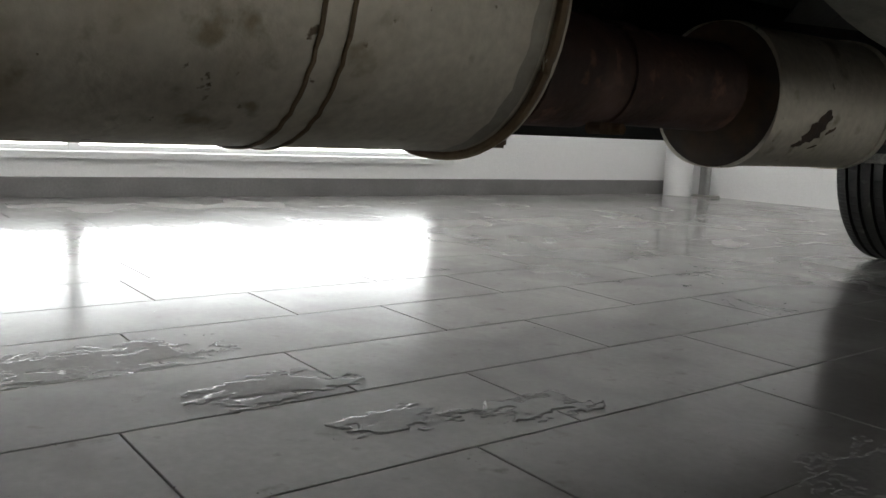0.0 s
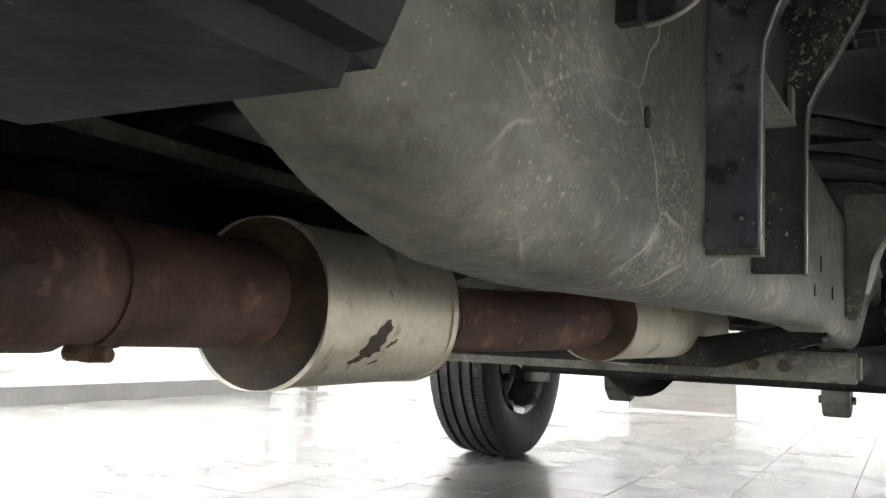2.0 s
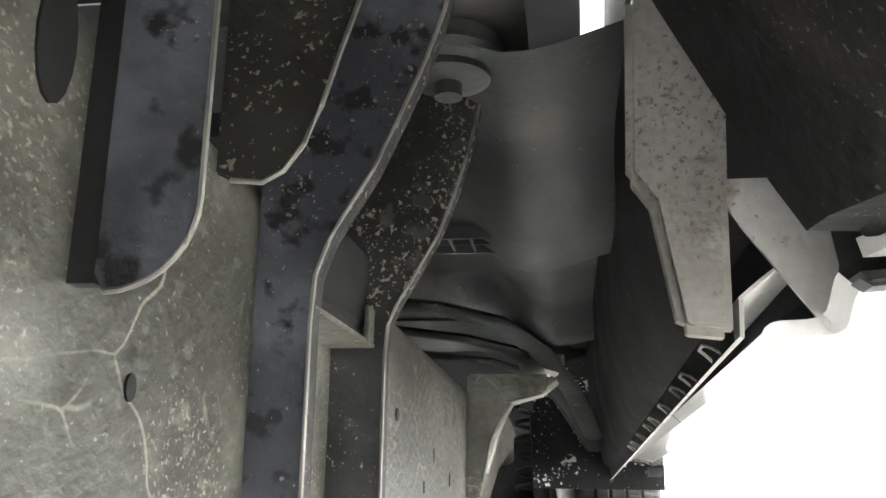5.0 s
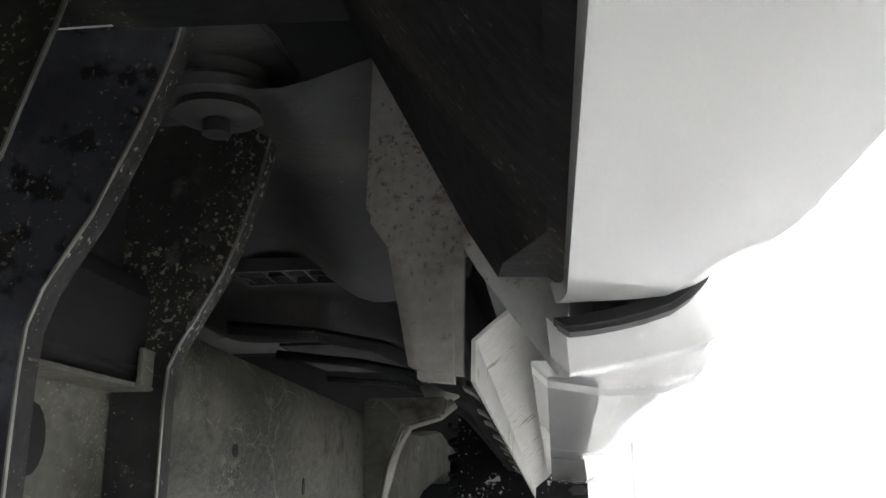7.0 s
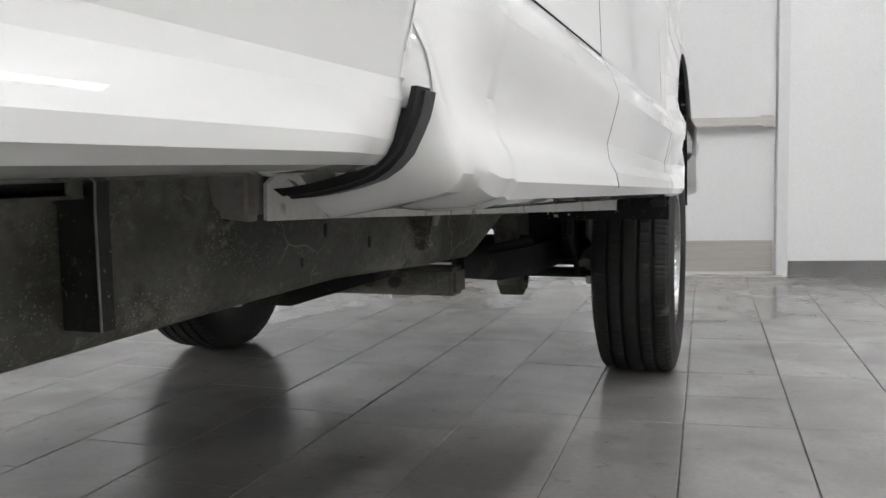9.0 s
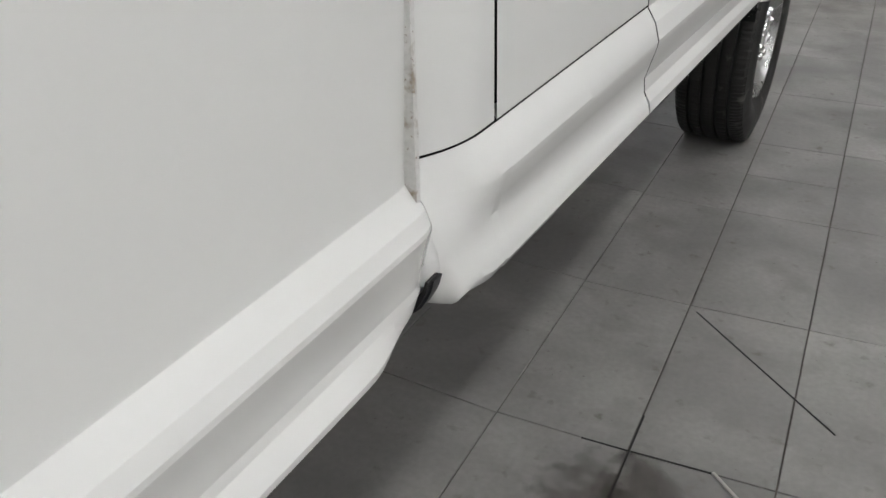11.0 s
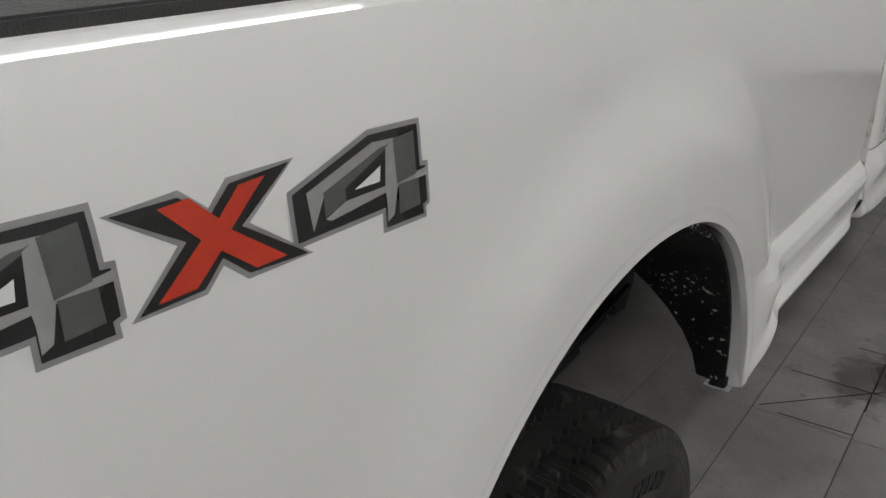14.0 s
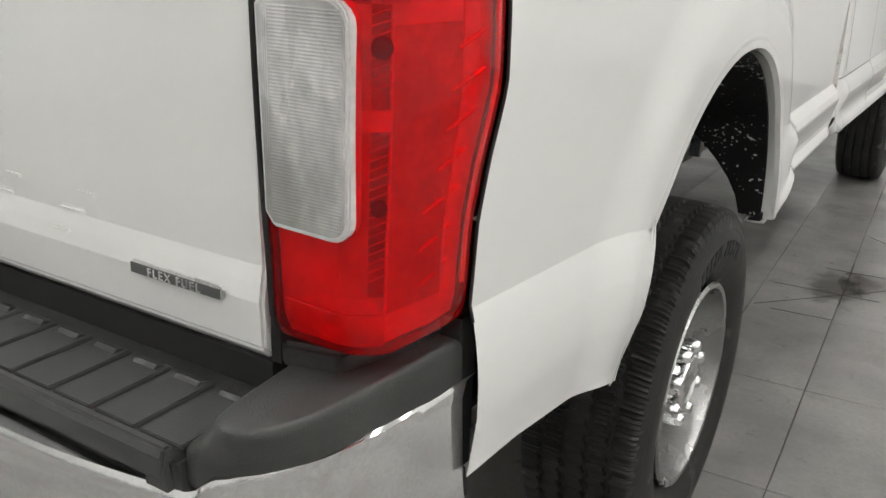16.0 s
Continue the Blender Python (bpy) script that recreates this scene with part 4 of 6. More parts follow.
for s in (1, -1):
    top = spline([(0.853, -1.12), (0.858, -1.17), (0.866, -1.25), (0.874, -1.286), (0.888, -1.297), (0.906, -1.296), (0.925, -1.283), (0.940, -1.262), (0.953, -1.222), (0.960, -1.18), (0.965, -1.13), (0.974, -1.06), (0.979, -0.998)], 4)
    foot = spline([(0.832, -1.12), (0.832, -1.17), (0.832, -1.25), (0.836, -1.286), (0.862, -1.302), (0.903, -1.287), (0.925, -1.263), (0.937, -1.243), (0.949, -1.214), (0.957, -1.18), (0.963, -1.13), (0.976, -1.06), (0.981, -0.998)], 4)
    close = [(0.93, -0.998), (0.915, -1.09), (0.88, -1.115)]
    loops = []
    for z, k, d in ((0.815, 0.0, 0.0), (0.846, 0.02, 0.0), (0.853, 0.25, 0.0), (0.868, 0.70, 0.0), (0.880, 0.93, 0.0), (0.886, 1.0, -0.0015), (0.8895, 1.0, -0.004), (0.891, 1.0, -0.0075)):
        ring = [(a[0] + (b[0] - a[0]) * k, a[1] + (b[1] - a[1]) * k) for a, b in zip(foot + close, top + close)]
        loops.append([(s * x, y, max(z, 0.815 + 0.021 * step(0.862, 0.886, x))) for x, y in (grow(ring, d) if d else ring)])
    v, f = sheet([q + q[:1] for q in loops])
    n = len(loops[0]) + 1
    f += [tuple(len(v) - n + q for q in range(n - 1)), tuple(range(n - 1))]
    part("corner_pad", v, f, PAD, bump, "black plastic corner pad", smooth=True, sharp=50)
    part("corner_skirt", *prism([(s * x, z) for x, z in ((0.80, 0.842), (0.845, 0.848), (0.852, 0.80), (0.80, 0.80))], "y", -1.3175, -1.15), PAD, bump, bevel=0.01)
    part("lamp_shelf", *prism([(s * 0.84, -1.10), (s * 0.85, -1.165), (s * 0.92, -1.15), (s * 0.95, -1.05), (s * 0.95, -0.99), (s * 0.90, -0.99)], "z", 0.884, 0.916), PLASTIC, bump, bevel=0.006)
    # black filler painted for the shaded gap between bumper and bed
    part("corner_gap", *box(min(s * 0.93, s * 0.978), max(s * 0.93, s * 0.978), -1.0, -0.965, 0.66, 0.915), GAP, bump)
    part("bumper_bracket", *box(s * 0.40, s * 0.47, -1.2, -1.0, 0.68, 0.80), UNDER, bump)

# --- cab ---
CAB = [(1.62, 0.93), (1.5, 0.95), (1.35, 0.968), (1.2, 0.98), (1.05, 0.988), (0.93, 0.992), (0.905, 0.993), (0.895, 0.993), (0.872, 1.010), (0.845, 1.020), (0.835, 1.019),
       (0.78, 1.002), (0.755, 1.005), (0.735, 1.016), (0.715, 1.020), (0.700, 1.012), (0.692, 0.988), (0.690, 0.945), (0.698, 0.897)]
FARCH_Y, FARCH_Z, FARCH_R = WB, 0.60, 0.50


def along(line, s):
    """The point a fraction s of the way along a line of 2D points."""
    cum = [0.0]
    for p, q in zip(line, line[1:]):
        cum.append(cum[-1] + math.hypot(q[0] - p[0], q[1] - p[1]))
    s *= cum[-1]
    for i in range(len(line) - 1):
        if s <= cum[i + 1] + 1e-9:
            t = (s - cum[i]) / max(1e-9, cum[i + 1] - cum[i])
            return (line[i][0] + (line[i + 1][0] - line[i][0]) * t, line[i][1] + (line[i + 1][1] - line[i][1]) * t)
    return line[-1]


CAB_LOW = [(q, p) for p, q in CAB if p < 0.896]
FOOT = [(0.990, 0.895), (0.9935, 0.87), (0.9975, 0.84), (1.003, 0.80)] + [(x + 0.003, z - 0.003) for x, z in SEALP]
LOBE = [(0.990, 0.895), (0.9935, 0.87), (0.996, 0.84), (0.999, 0.80), (1.002, 0.772), (1.009, 0.752), (1.0155, 0.732), (1.014, 0.717), (1.003, 0.707), (0.98, 0.702), (0.945, 0.695), (0.912, 0.689)]


def cab_x(y, x, z):
    if y < 1.66 and z >= 0.893:
        x -= 0.036 * ((1.66 - y) / 0.12) ** 2.2
    if y > 4.6:
        x -= 0.10 * ((y - 4.6) / 0.5) ** 2
    if y > 3.4:
        d = max(0.0, math.hypot(y - FARCH_Y, max(z, FARCH_Z) - FARCH_Z) - FARCH_R)
        x += 0.025 * (1 - step(0.03, 0.08, d))
    return x


def cab_low(y, x, z):
    """Below the belt crease the rear corner runs from the seal's curve over a small foot into the sill's mouldings."""
    if z > 0.8956 or y > 1.70:
        return x, z
    best, f, done = 9.0, 0.0, 0.0
    total = sum(math.hypot(q[0] - p[0], q[1] - p[1]) for p, q in zip(CAB_LOW, CAB_LOW[1:]))
    for p, q in zip(CAB_LOW, CAB_LOW[1:]):
        d = math.hypot(q[0] - p[0], q[1] - p[1])
        t = min(1.0, max(0.0, ((x - p[0]) * (q[0] - p[0]) + (z - p[1]) * (q[1] - p[1])) / (d * d)))
        off = math.hypot(x - p[0] - t * (q[0] - p[0]), z - p[1] - t * (q[1] - p[1]))
        if off < best - 1e-9:
            best, f = off, (done + t * d) / total
        done += d
    a, b = along(FOOT, f), along(LOBE, f)
    k1, k2 = step(1.53, 1.575, y), step(1.585, 1.67, y)
    draw = 0.036 * (max(0.0, 1.66 - y) / 0.12) ** 2.2 * (1 - step(0.0, 0.40, f))
    p = (a[0] + (b[0] - a[0]) * k1 - draw, a[1] + (b[1] - a[1]) * k1)
    return p[0] + (x - p[0]) * k2, p[1] + (z - p[1]) * k2


def cab_drop(y):
    """The sill line falls a little towards the front."""
    return -0.030 * (y - 1.6)


def cab_skin(sign, y0, y1, z_lo=None, z_hi=None, dy=0.03):
    n = max(3, int((y1 - y0) / dy))
    rows = []
    for i in range(n + 1):
        y = y0 + (y1 - y0) * i / n
        row, pts = [], []
        for (za, xa), (zb, xb) in zip(CAB, CAB[1:]):
            for t in (0, 0.5):
                pts.append((za + (zb - za) * t, xa + (xb - xa) * t))
        pts.append(CAB[-1])
        for z, x in pts:
            if z_lo is not None and z < z_lo:
                z = z_lo
                x = lerp(-z_lo, [(-a, b) for a, b in CAB])
            if z_hi is not None and z > z_hi:
                z = z_hi
                x = lerp(-z_hi, [(-a, b) for a, b in CAB[:8]])
            zz = z + cab_drop(y) * (1 - step(0.75, 0.95, z))
            d = FARCH_R ** 2 - (y - FARCH_Y) ** 2
            if d > 0 and zz < FARCH_Z + math.sqrt(d):
                zz = FARCH_Z + math.sqrt(d)
                x = lerp(-min(zz, 1.6), [(-a, b) for a, b in CAB])
            x = cab_x(y, x, z)
            if y < 1.70 and z < 0.8956:
                x, zz = cab_low(y, x, z)
            row.append((sign * x, y, zz))
        x, yy, zz = row[-1]
        row.append((x - sign * 0.012, yy, zz + 0.012))
        rows.append(row)
    return rows


for sign in (1, -1):
    part("cab_corner", *sheet(cab_skin(sign, 1.53, 1.696, z_lo=0.8995, dy=0.012)), PAINT, truck, "glossy white rear corner of the cab", smooth=True, sharp=11)
    part("rear_door", *sheet(cab_skin(sign, 1.704, 2.362, z_lo=0.8985)), PAINT, truck, "glossy white narrow rear door", smooth=True, sharp=11)
    part("rear_sill", *sheet(cab_skin(sign, 1.53, 2.362, z_hi=0.8955, dy=0.010)), PAINT, truck, "glossy white sill moulding", smooth=True, sharp=24)
    fd = part("front_door", *sheet(cab_skin(sign, 2.369, 3.47)), PAINT, truck, "glossy white front door", smooth=True, sharp=11)
    seam = [p for p in cab_skin(sign, 1.531, 1.6, z_hi=0.8955, dy=0.01)[0] if 0.762 < p[2] < 0.8956]
    rows = [[(sign * (bed_profile(z) - 0.004 - 0.012 * step(0.80, 0.772, z)), 1.4985, z), (x - sign * 0.007, 1.514, z), (x - sign * 0.001, 1.533, z)] for x, _, z in seam]
    part("corner_filler", *sheet(rows, (-sign * 0.003, 0, 0)), PAINT, truck, "white panel closing the gap above the seal", smooth=True)
    part("front_fender", *sheet(cab_skin(sign, 3.477, 5.1, dy=0.025)), PAINT, truck, "glossy white front fender", smooth=True, sharp=11)
    # black sheet put behind the panels for the shade in the seams
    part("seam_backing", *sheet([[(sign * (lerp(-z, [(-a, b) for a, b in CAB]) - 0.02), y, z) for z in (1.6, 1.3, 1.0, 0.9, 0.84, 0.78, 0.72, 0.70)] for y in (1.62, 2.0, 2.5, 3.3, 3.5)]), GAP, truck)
    # front wheel liner
    arc = []
    for i in range(25):
        a = radians(-5 + i * 7.9)
        arc.append([(sign * 1.0, FARCH_Y + 0.495 * math.cos(a), FARCH_Z + 0.49 * math.sin(a)), (sign * 0.62, FARCH_Y + 0.495 * math.cos(a), FARCH_Z + 0.49 * math.sin(a))])
    part("wheel_liner", *sheet(arc, (0, 0, 0.01)), LINER, truck, "black front wheel liner", smooth=True)
    # mud edge at the end of the sill
    part("sill_end_cap", *box(min(sign * 0.945, sign * 1.0), max(sign * 0.945, sign * 1.0), 3.655, 3.69, 0.598, 0.625), PLASTIC, truck, "black plastic sill end", bevel=0.008)

# upper cab so that reflections close
part("cab_back", *prism([(-0.93, 1.0), (0.93, 1.0), (0.945, 1.1), (0.93, 1.35), (0.80, 1.93), (-0.80, 1.93), (-0.93, 1.35), (-0.945, 1.1)], "y", 1.55, 1.60), PAINT, truck, "white cab back wall", bevel=0.02)
part("roof", *prism([(1.57, 1.93), (1.62, 1.96), (2.6, 1.98), (3.1, 1.95), (3.15, 1.9), (1.57, 1.90)], "x", -0.72, 0.72), PAINT, truck, "white cab roof", bevel=0.02)
for s in (1, -1):
    part("side_window", *prism([(1.64, 1.40), (3.45, 1.40), (2.95, 1.90), (1.64, 1.90)], "x", s * 0.84, s * 0.85), PLASTIC, truck, "dark side glass")
part("windscreen", *prism([(3.5, 1.38), (3.05, 1.93), (3.03, 1.92), (3.47, 1.37)], "x", -0.78, 0.78), PLASTIC, truck, "dark windscreen")
part("bonnet", *prism([(3.5, 1.38), (3.6, 1.43), (4.9, 1.36), (5.08, 1.28), (5.08, 1.24), (3.5, 1.3)], "x", -0.88, 0.88), PAINT, truck, "white bonnet", bevel=0.02)
part("grille", *prism([(5.06, 1.26), (5.10, 1.20), (5.11, 0.70), (5.0, 0.66), (5.0, 1.24)], "x", -0.9, 0.9), PLASTIC, truck, "front grille panel", bevel=0.01)
part("front_bumper", *prism([(5.0, 0.78), (5.2, 0.76), (5.22, 0.58), (5.1, 0.52), (5.0, 0.54)], "x", -0.98, 0.98), CHROME, truck, "chrome front bumper", bevel=0.02)

# towing mirrors
for s in (1, -1):
    arm = part("mirror_arm", *joined(tube([(s * 0.93, 3.42, 1.60), (s * 1.12, 3.42, 1.62)], 0.022, 10), tube([(s * 0.95, 3.42, 1.48), (s * 1.12, 3.42, 1.49)], 0.022, 10),
                                    box(min(s * 0.92, s * 0.99), max(s * 0.92, s * 0.99), 3.36, 3.48, 1.45, 1.64)), PLASTIC, truck, "black mirror arms", smooth=True)
    mir = part("mirror", *prism([(s * 1.10, 1.48), (s * 1.14, 1.46), (s * 1.28, 1.49), (s * 1.355, 1.54), (s * 1.365, 1.60), (s * 1.35, 1.80), (s * 1.30, 1.83), (s * 1.15, 1.83), (s * 1.10, 1.80)], "y", 3.36, 3.47), PLASTIC, truck, "black towing mirror", bevel=0.018)
    part("mirror_glass", *prism([(s * 1.125, 1.50), (s * 1.16, 1.49), (s * 1.27, 1.51), (s * 1.335, 1.555), (s * 1.335, 1.60), (s * 1.33, 1.63), (s * 1.125, 1.63)], "y", 3.352, 3.359), mirror_mat, mir, "mirror glass")
    part("mirror_glass", *prism([(s * 1.125, 1.65), (s * 1.33, 1.65), (s * 1.32, 1.79), (s * 1.14, 1.79)], "y", 3.352, 3.359), mirror_mat, mir, "mirror glass")

# --- underside ---
RB = [(-1.2, 0.66), (-0.7, 0.72), (-0.2, 0.80), (0.4, 0.82), (0.75, 0.75), (0.95, 0.67), (1.03, 0.62), (1.07, 0.594), (1.11, 0.57), (1.15, 0.55), (1.22, 0.532), (1.33, 0.525), (1.5, 0.526), (1.8, 0.527), (2.1, 0.528),
      (2.44, 0.526), (2.88, 0.50), (3.25, 0.484), (3.32, 0.50), (3.7, 0.60), (4.2, 0.66), (4.7, 0.60), (5.0, 0.58)]
RT = [(-1.2, 0.80), (-0.2, 0.90), (0.4, 0.90), (0.95, 0.83), (1.3, 0.805), (2.0, 0.79), (3.2, 0.775), (3.7, 0.78), (4.2, 0.82), (5.0, 0.74)]
rails = []
for sign in (1, -1):
    rows = []
    ys = [-1.2 + i * 0.03 for i in range(208)]
    for y in ys:
        b, t = lerp(y, RB), lerp(y, RT)
        r = 0.026 + 0.026 * (1 - step(1.05, 1.75, y))
        xo, xi = 0.516, 0.435
        sec = [(xi, b + 0.03), (xi, b)] + [(xo - r + r * math.sin(radians(9 * q)), b + r - r * math.cos(radians(9 * q))) for q in range(11)]
        sec += [(xo, b + r + (t - 0.03 - b - r) * q / 4) for q in range(1, 5)] + [(xo - 0.009, t - 0.009), (xo - 0.03, t), (xi, t), (xi, t - 0.03)]
        rows.append([(sign * x, y, z) for x, z in sec])
    v, f = sheet(rows)
    rail = part("frame_rail", v, f, FRAME, truck, "grimy grey steel frame rail streaked with road salt", smooth=True)
    rail["label"] = "grimy grey steel frame rail streaked with road salt"
    rails.append(rail)
    part("rail_web", *sheet([[(sign * 0.49, y, lerp(y, RB) + 0.02), (sign * 0.49, y, lerp(y, RT) - 0.01)] for y in ys[::3]]), UNDER, rail)
rail = rails[0]


def hole(y, z, ry, rz, parent, x=0.5164):
    n = 16
    pts = [(y + ry * math.cos(2 * math.pi * i / n), z + rz * math.sin(2 * math.pi * i / n)) for i in range(n)]
    part("drain_hole", *prism(pts, "x", x - 0.012, x + 0.0012), GAP, parent)


for y, z, ry, rz in ((1.366, 0.63, 0.005, 0.007), (1.272, 0.768, 0.014, 0.030), (1.457, 0.805, 0.005, 0.008), (2.05, 0.664, 0.009, 0.008), (2.36, 0.622, 0.006, 0.013), (2.27, 0.575, 0.004, 0.009),
                     (2.55, 0.585, 0.006, 0.012), (2.9, 0.56, 0.008, 0.012)):
    hole(y, z, ry, rz, rail)
hole(1.612, 0.655, 0.021, 0.027, rail)


def stood_plate(name, outline, y, material, label, thick=0.005):
    """A plate standing square to the rail, given by its outline across (x, z), with a pale rim along its free edge."""
    return part(name, *prism(outline, "y", y, y + thick), material, truck, label, bevel=0.0012)


def rim(points, y, radius=0.0022):
    part("worn_edge", *tube([(x, y, z) for x, z in points], radius, 6), BARE, truck, "worn bright edge of the bracket", smooth=True)


def rounded(x0, x1, z0, r, n=9):
    return [(x1 - r + r * math.sin(radians(90 - 90 * i / n)), z0 + r - r * math.cos(radians(90 - 90 * i / n))) for i in range(n + 1)]


# rounded tab welded square to the rail, its edge turned forward
tab = [(0.529, 0.95), (0.529, 0.672), (0.534, 0.664)] + rounded(0.524, 0.574, 0.664, 0.040)[::-1] + [(0.574, 0.95)]
stood_plate("gusset_tab", tab, 1.300, TAB, "blue-black waxed tab standing on the rail")
# black sliver painted for the shadow gap between tab and rail
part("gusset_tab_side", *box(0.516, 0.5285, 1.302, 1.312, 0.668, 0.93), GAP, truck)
rim(tab[2:], 1.301, 0.0015)
# rounded plate over the outrigger
shell = [(0.517, 0.97), (0.517, 0.768), (0.527, 0.763), (0.547, 0.761), (0.560, 0.768), (0.572, 0.785), (0.582, 0.81), (0.592, 0.845), (0.606, 0.89), (0.625, 0.97)]
stood_plate("mount_shell", shell, 1.444, UNDERSPECK, "grimy rounded plate over the outrigger")
rim(shell[2:], 1.4445, 0.0018)
# two legs of the cab mount
LEG_A = [(0.557, 0.564), (0.557, 0.64), (0.557, 0.69), (0.559, 0.722), (0.567, 0.745), (0.576, 0.762), (0.597, 0.797), (0.614, 0.835), (0.628, 0.868), (0.638, 0.895), (0.645, 0.917), (0.652, 0.95)]
LEG_B = [(0.566, 0.560), (0.566, 0.64), (0.566, 0.69), (0.568, 0.72), (0.575, 0.738), (0.586, 0.757), (0.612, 0.803), (0.628, 0.845), (0.640, 0.885), (0.648, 0.92), (0.654, 0.95)]
for y, edge, x0 in ((1.526, LEG_A, 0.5165), (1.728, LEG_B, 0.5165)):
    stood_plate("mount_leg", [(x0, 0.95), (x0, edge[0][1])] + edge, y, TAB if y < 1.6 else BRACKET, "dark speckled leg of the cab mount", 0.004)
    back = [[(x, y + 0.002, z), (x, y + 0.022, z)] for x, z in edge]
    part("mount_leg_flange", *sheet(back, (-0.003, 0, 0)), BRACKET, truck, smooth=True)
    rim(edge, y, 0.0016)
part("leg_foot", *box(0.517, 0.557, 1.527, 1.548, 0.560, 0.5645), FRAME, truck)
part("leg_rivet", *lathe([(0, 0.0), (0, 0.0065), (0.003, 0.006), (0.004, 0.0)], (0.541, 1.5215, 0.778), "y", 14), BRACKET, truck)
part("leg_slot", *prism([(0.590, 0.832), (0.606, 0.829), (0.609, 0.835), (0.606, 0.841), (0.591, 0.843), (0.588, 0.838)], "y", 1.7235, 1.7265), DARK_STEEL, truck, bevel=0.0008)
# box section between the legs, black for the shade between the plates
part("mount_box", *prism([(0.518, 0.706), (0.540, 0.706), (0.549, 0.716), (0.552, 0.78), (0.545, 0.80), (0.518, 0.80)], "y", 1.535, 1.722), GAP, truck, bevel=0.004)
part("mount_shelf", *joined(box(0.517, 0.558, 1.533, 1.724, 0.700, 0.704), box(0.553, 0.557, 1.70, 1.724, 0.704, 0.735)), FRAME, truck, "small shelf between the mount legs", bevel=0.001)
hexa = [(0.585, 1.50), (0.685, 1.50), (0.70, 1.585), (0.70, 1.70), (0.67, 1.755), (0.585, 1.77)]
part("mount_plate", *prism(hexa, "z", 0.952, 0.958), DARK_STEEL, truck, "black cab mount plate", bevel=0.002)
part("mount_bush", *lathe([(0, 0.0), (0, 0.012), (0.012, 0.012), (0.012, 0.02), (0.016, 0.036), (0.022, 0.036), (0.024, 0.048), (0.032, 0.052), (0.04, 0.042), (0.05, 0.046)], (0.632, 1.645, 0.902), "z", 28), DARK_STEEL, truck, "stepped rubber cab mount with bolt", smooth=True)
# second mount ahead, with its bent strap
part("mount_arm", *prism([(0.517, 0.80), (0.517, 0.545), (0.545, 0.545), (0.565, 0.66), (0.60, 0.74), (0.68, 0.76), (0.69, 0.80)], "y", 2.80, 2.86), FRAME, truck, "grey forward cab mount arm", bevel=0.006)
part("mount_strap", *tube([(0.55, 2.83, 0.60), (0.57, 2.83, 0.67), (0.605, 2.83, 0.745), (0.67, 2.83, 0.765), (0.70, 2.84, 0.79)], 0.012, 8), BARE, truck, smooth=True)
part("mount_bush", *lathe([(0, 0.0), (0, 0.02), (0.01, 0.04), (0.03, 0.05), (0.05, 0.05)], (0.67, 2.9, 0.80), "z", 24), BARE, truck, smooth=True)

# cab floor with stamped channels
rows = []
for i in range(67):
    y = 1.60 + i * 0.030
    row = []
    for j in range(81):
        x = -0.80 + j * 1.6 / 80
        z = 0.955
        z -= 0.072 * math.exp(-((y - 2.02) / 0.15) ** 4)
        z -= 0.06 * math.exp(-((y - 2.62 - 0.9 * max(0, abs(x) - 0.5)) / 0.09) ** 4)
        z -= 0.035 * math.exp(-((abs(x) - 0.71) / 0.07) ** 2)
        z += 0.12 * math.exp(-(x / 0.22) ** 4)
        z -= 0.01 * math.sin(x * 40) * math.exp(-((abs(x) - 0.62) / 0.12) ** 2)
        row.append((x, y, z))
    rows.append(row)
part("cab_floor", *sheet(rows), FLOORPAN, truck, "dark stamped cab floor pan", smooth=True)
slots = [box(0.535 + 0.026 * i, 0.538 + 0.026 * i, 1.972, 2.038, 0.868, 0.880) for i in range(7)]
frame_bars = [box(0.528, 0.70, 1.966, 1.972, 0.866, 0.882), box(0.528, 0.70, 2.038, 2.044, 0.866, 0.882), box(0.528, 0.70, 2.003, 2.006, 0.868, 0.880),
              box(0.524, 0.528, 1.966, 2.044, 0.866, 0.882), box(0.70, 0.705, 1.970, 2.040, 0.866, 0.882)]
part("floor_vent", *joined(*slots, *frame_bars), VENT, truck, "slotted vent under the cab floor")
part("vent_recess", *box(0.529, 0.70, 1.972, 2.038, 0.8795, 0.881), GAP, truck)
# pressed ribs that sweep from the floor down to the sill
for s_ in (1, -1):
    for path, r in (([(0.36, 2.42, 0.885), (0.50, 2.45, 0.875), (0.60, 2.54, 0.865), (0.67, 2.76, 0.845), (0.735, 3.05, 0.79), (0.79, 3.36, 0.70)], 0.045),
                    ([(0.36, 2.70, 0.88), (0.52, 2.72, 0.862), (0.61, 2.80, 0.85), (0.67, 2.98, 0.825), (0.73, 3.22, 0.765), (0.80, 3.50, 0.67)], 0.036),
                    ([(0.40, 2.95, 0.86), (0.55, 2.98, 0.85), (0.64, 3.08, 0.83), (0.70, 3.25, 0.79), (0.79, 3.55, 0.67)], 0.030)):
        fine = []
        for p, q in zip(path, path[1:]):
            fine += [tuple(p[k] + (q[k] - p[k]) * u / 4 for k in range(3)) for u in range(4)]
        fine.append(path[-1])
        part("floor_rib", *tube([(s_ * x, y, z) for x, y, z in fine], r * 0.42, 12, (1.3, 0.6)), UNDER, truck, "dusty pressed floor rib", smooth=True)
    part("toe_board", *sheet([[(s_ * x, y, z) for x in (0.30, 0.45, 0.6, 0.7, 0.8)] for y, z in ((2.9, 0.93), (3.1, 0.92), (3.35, 0.93), (3.6, 1.0))], (0, 0, 0.006)), FLOORPAN, truck, smooth=True)
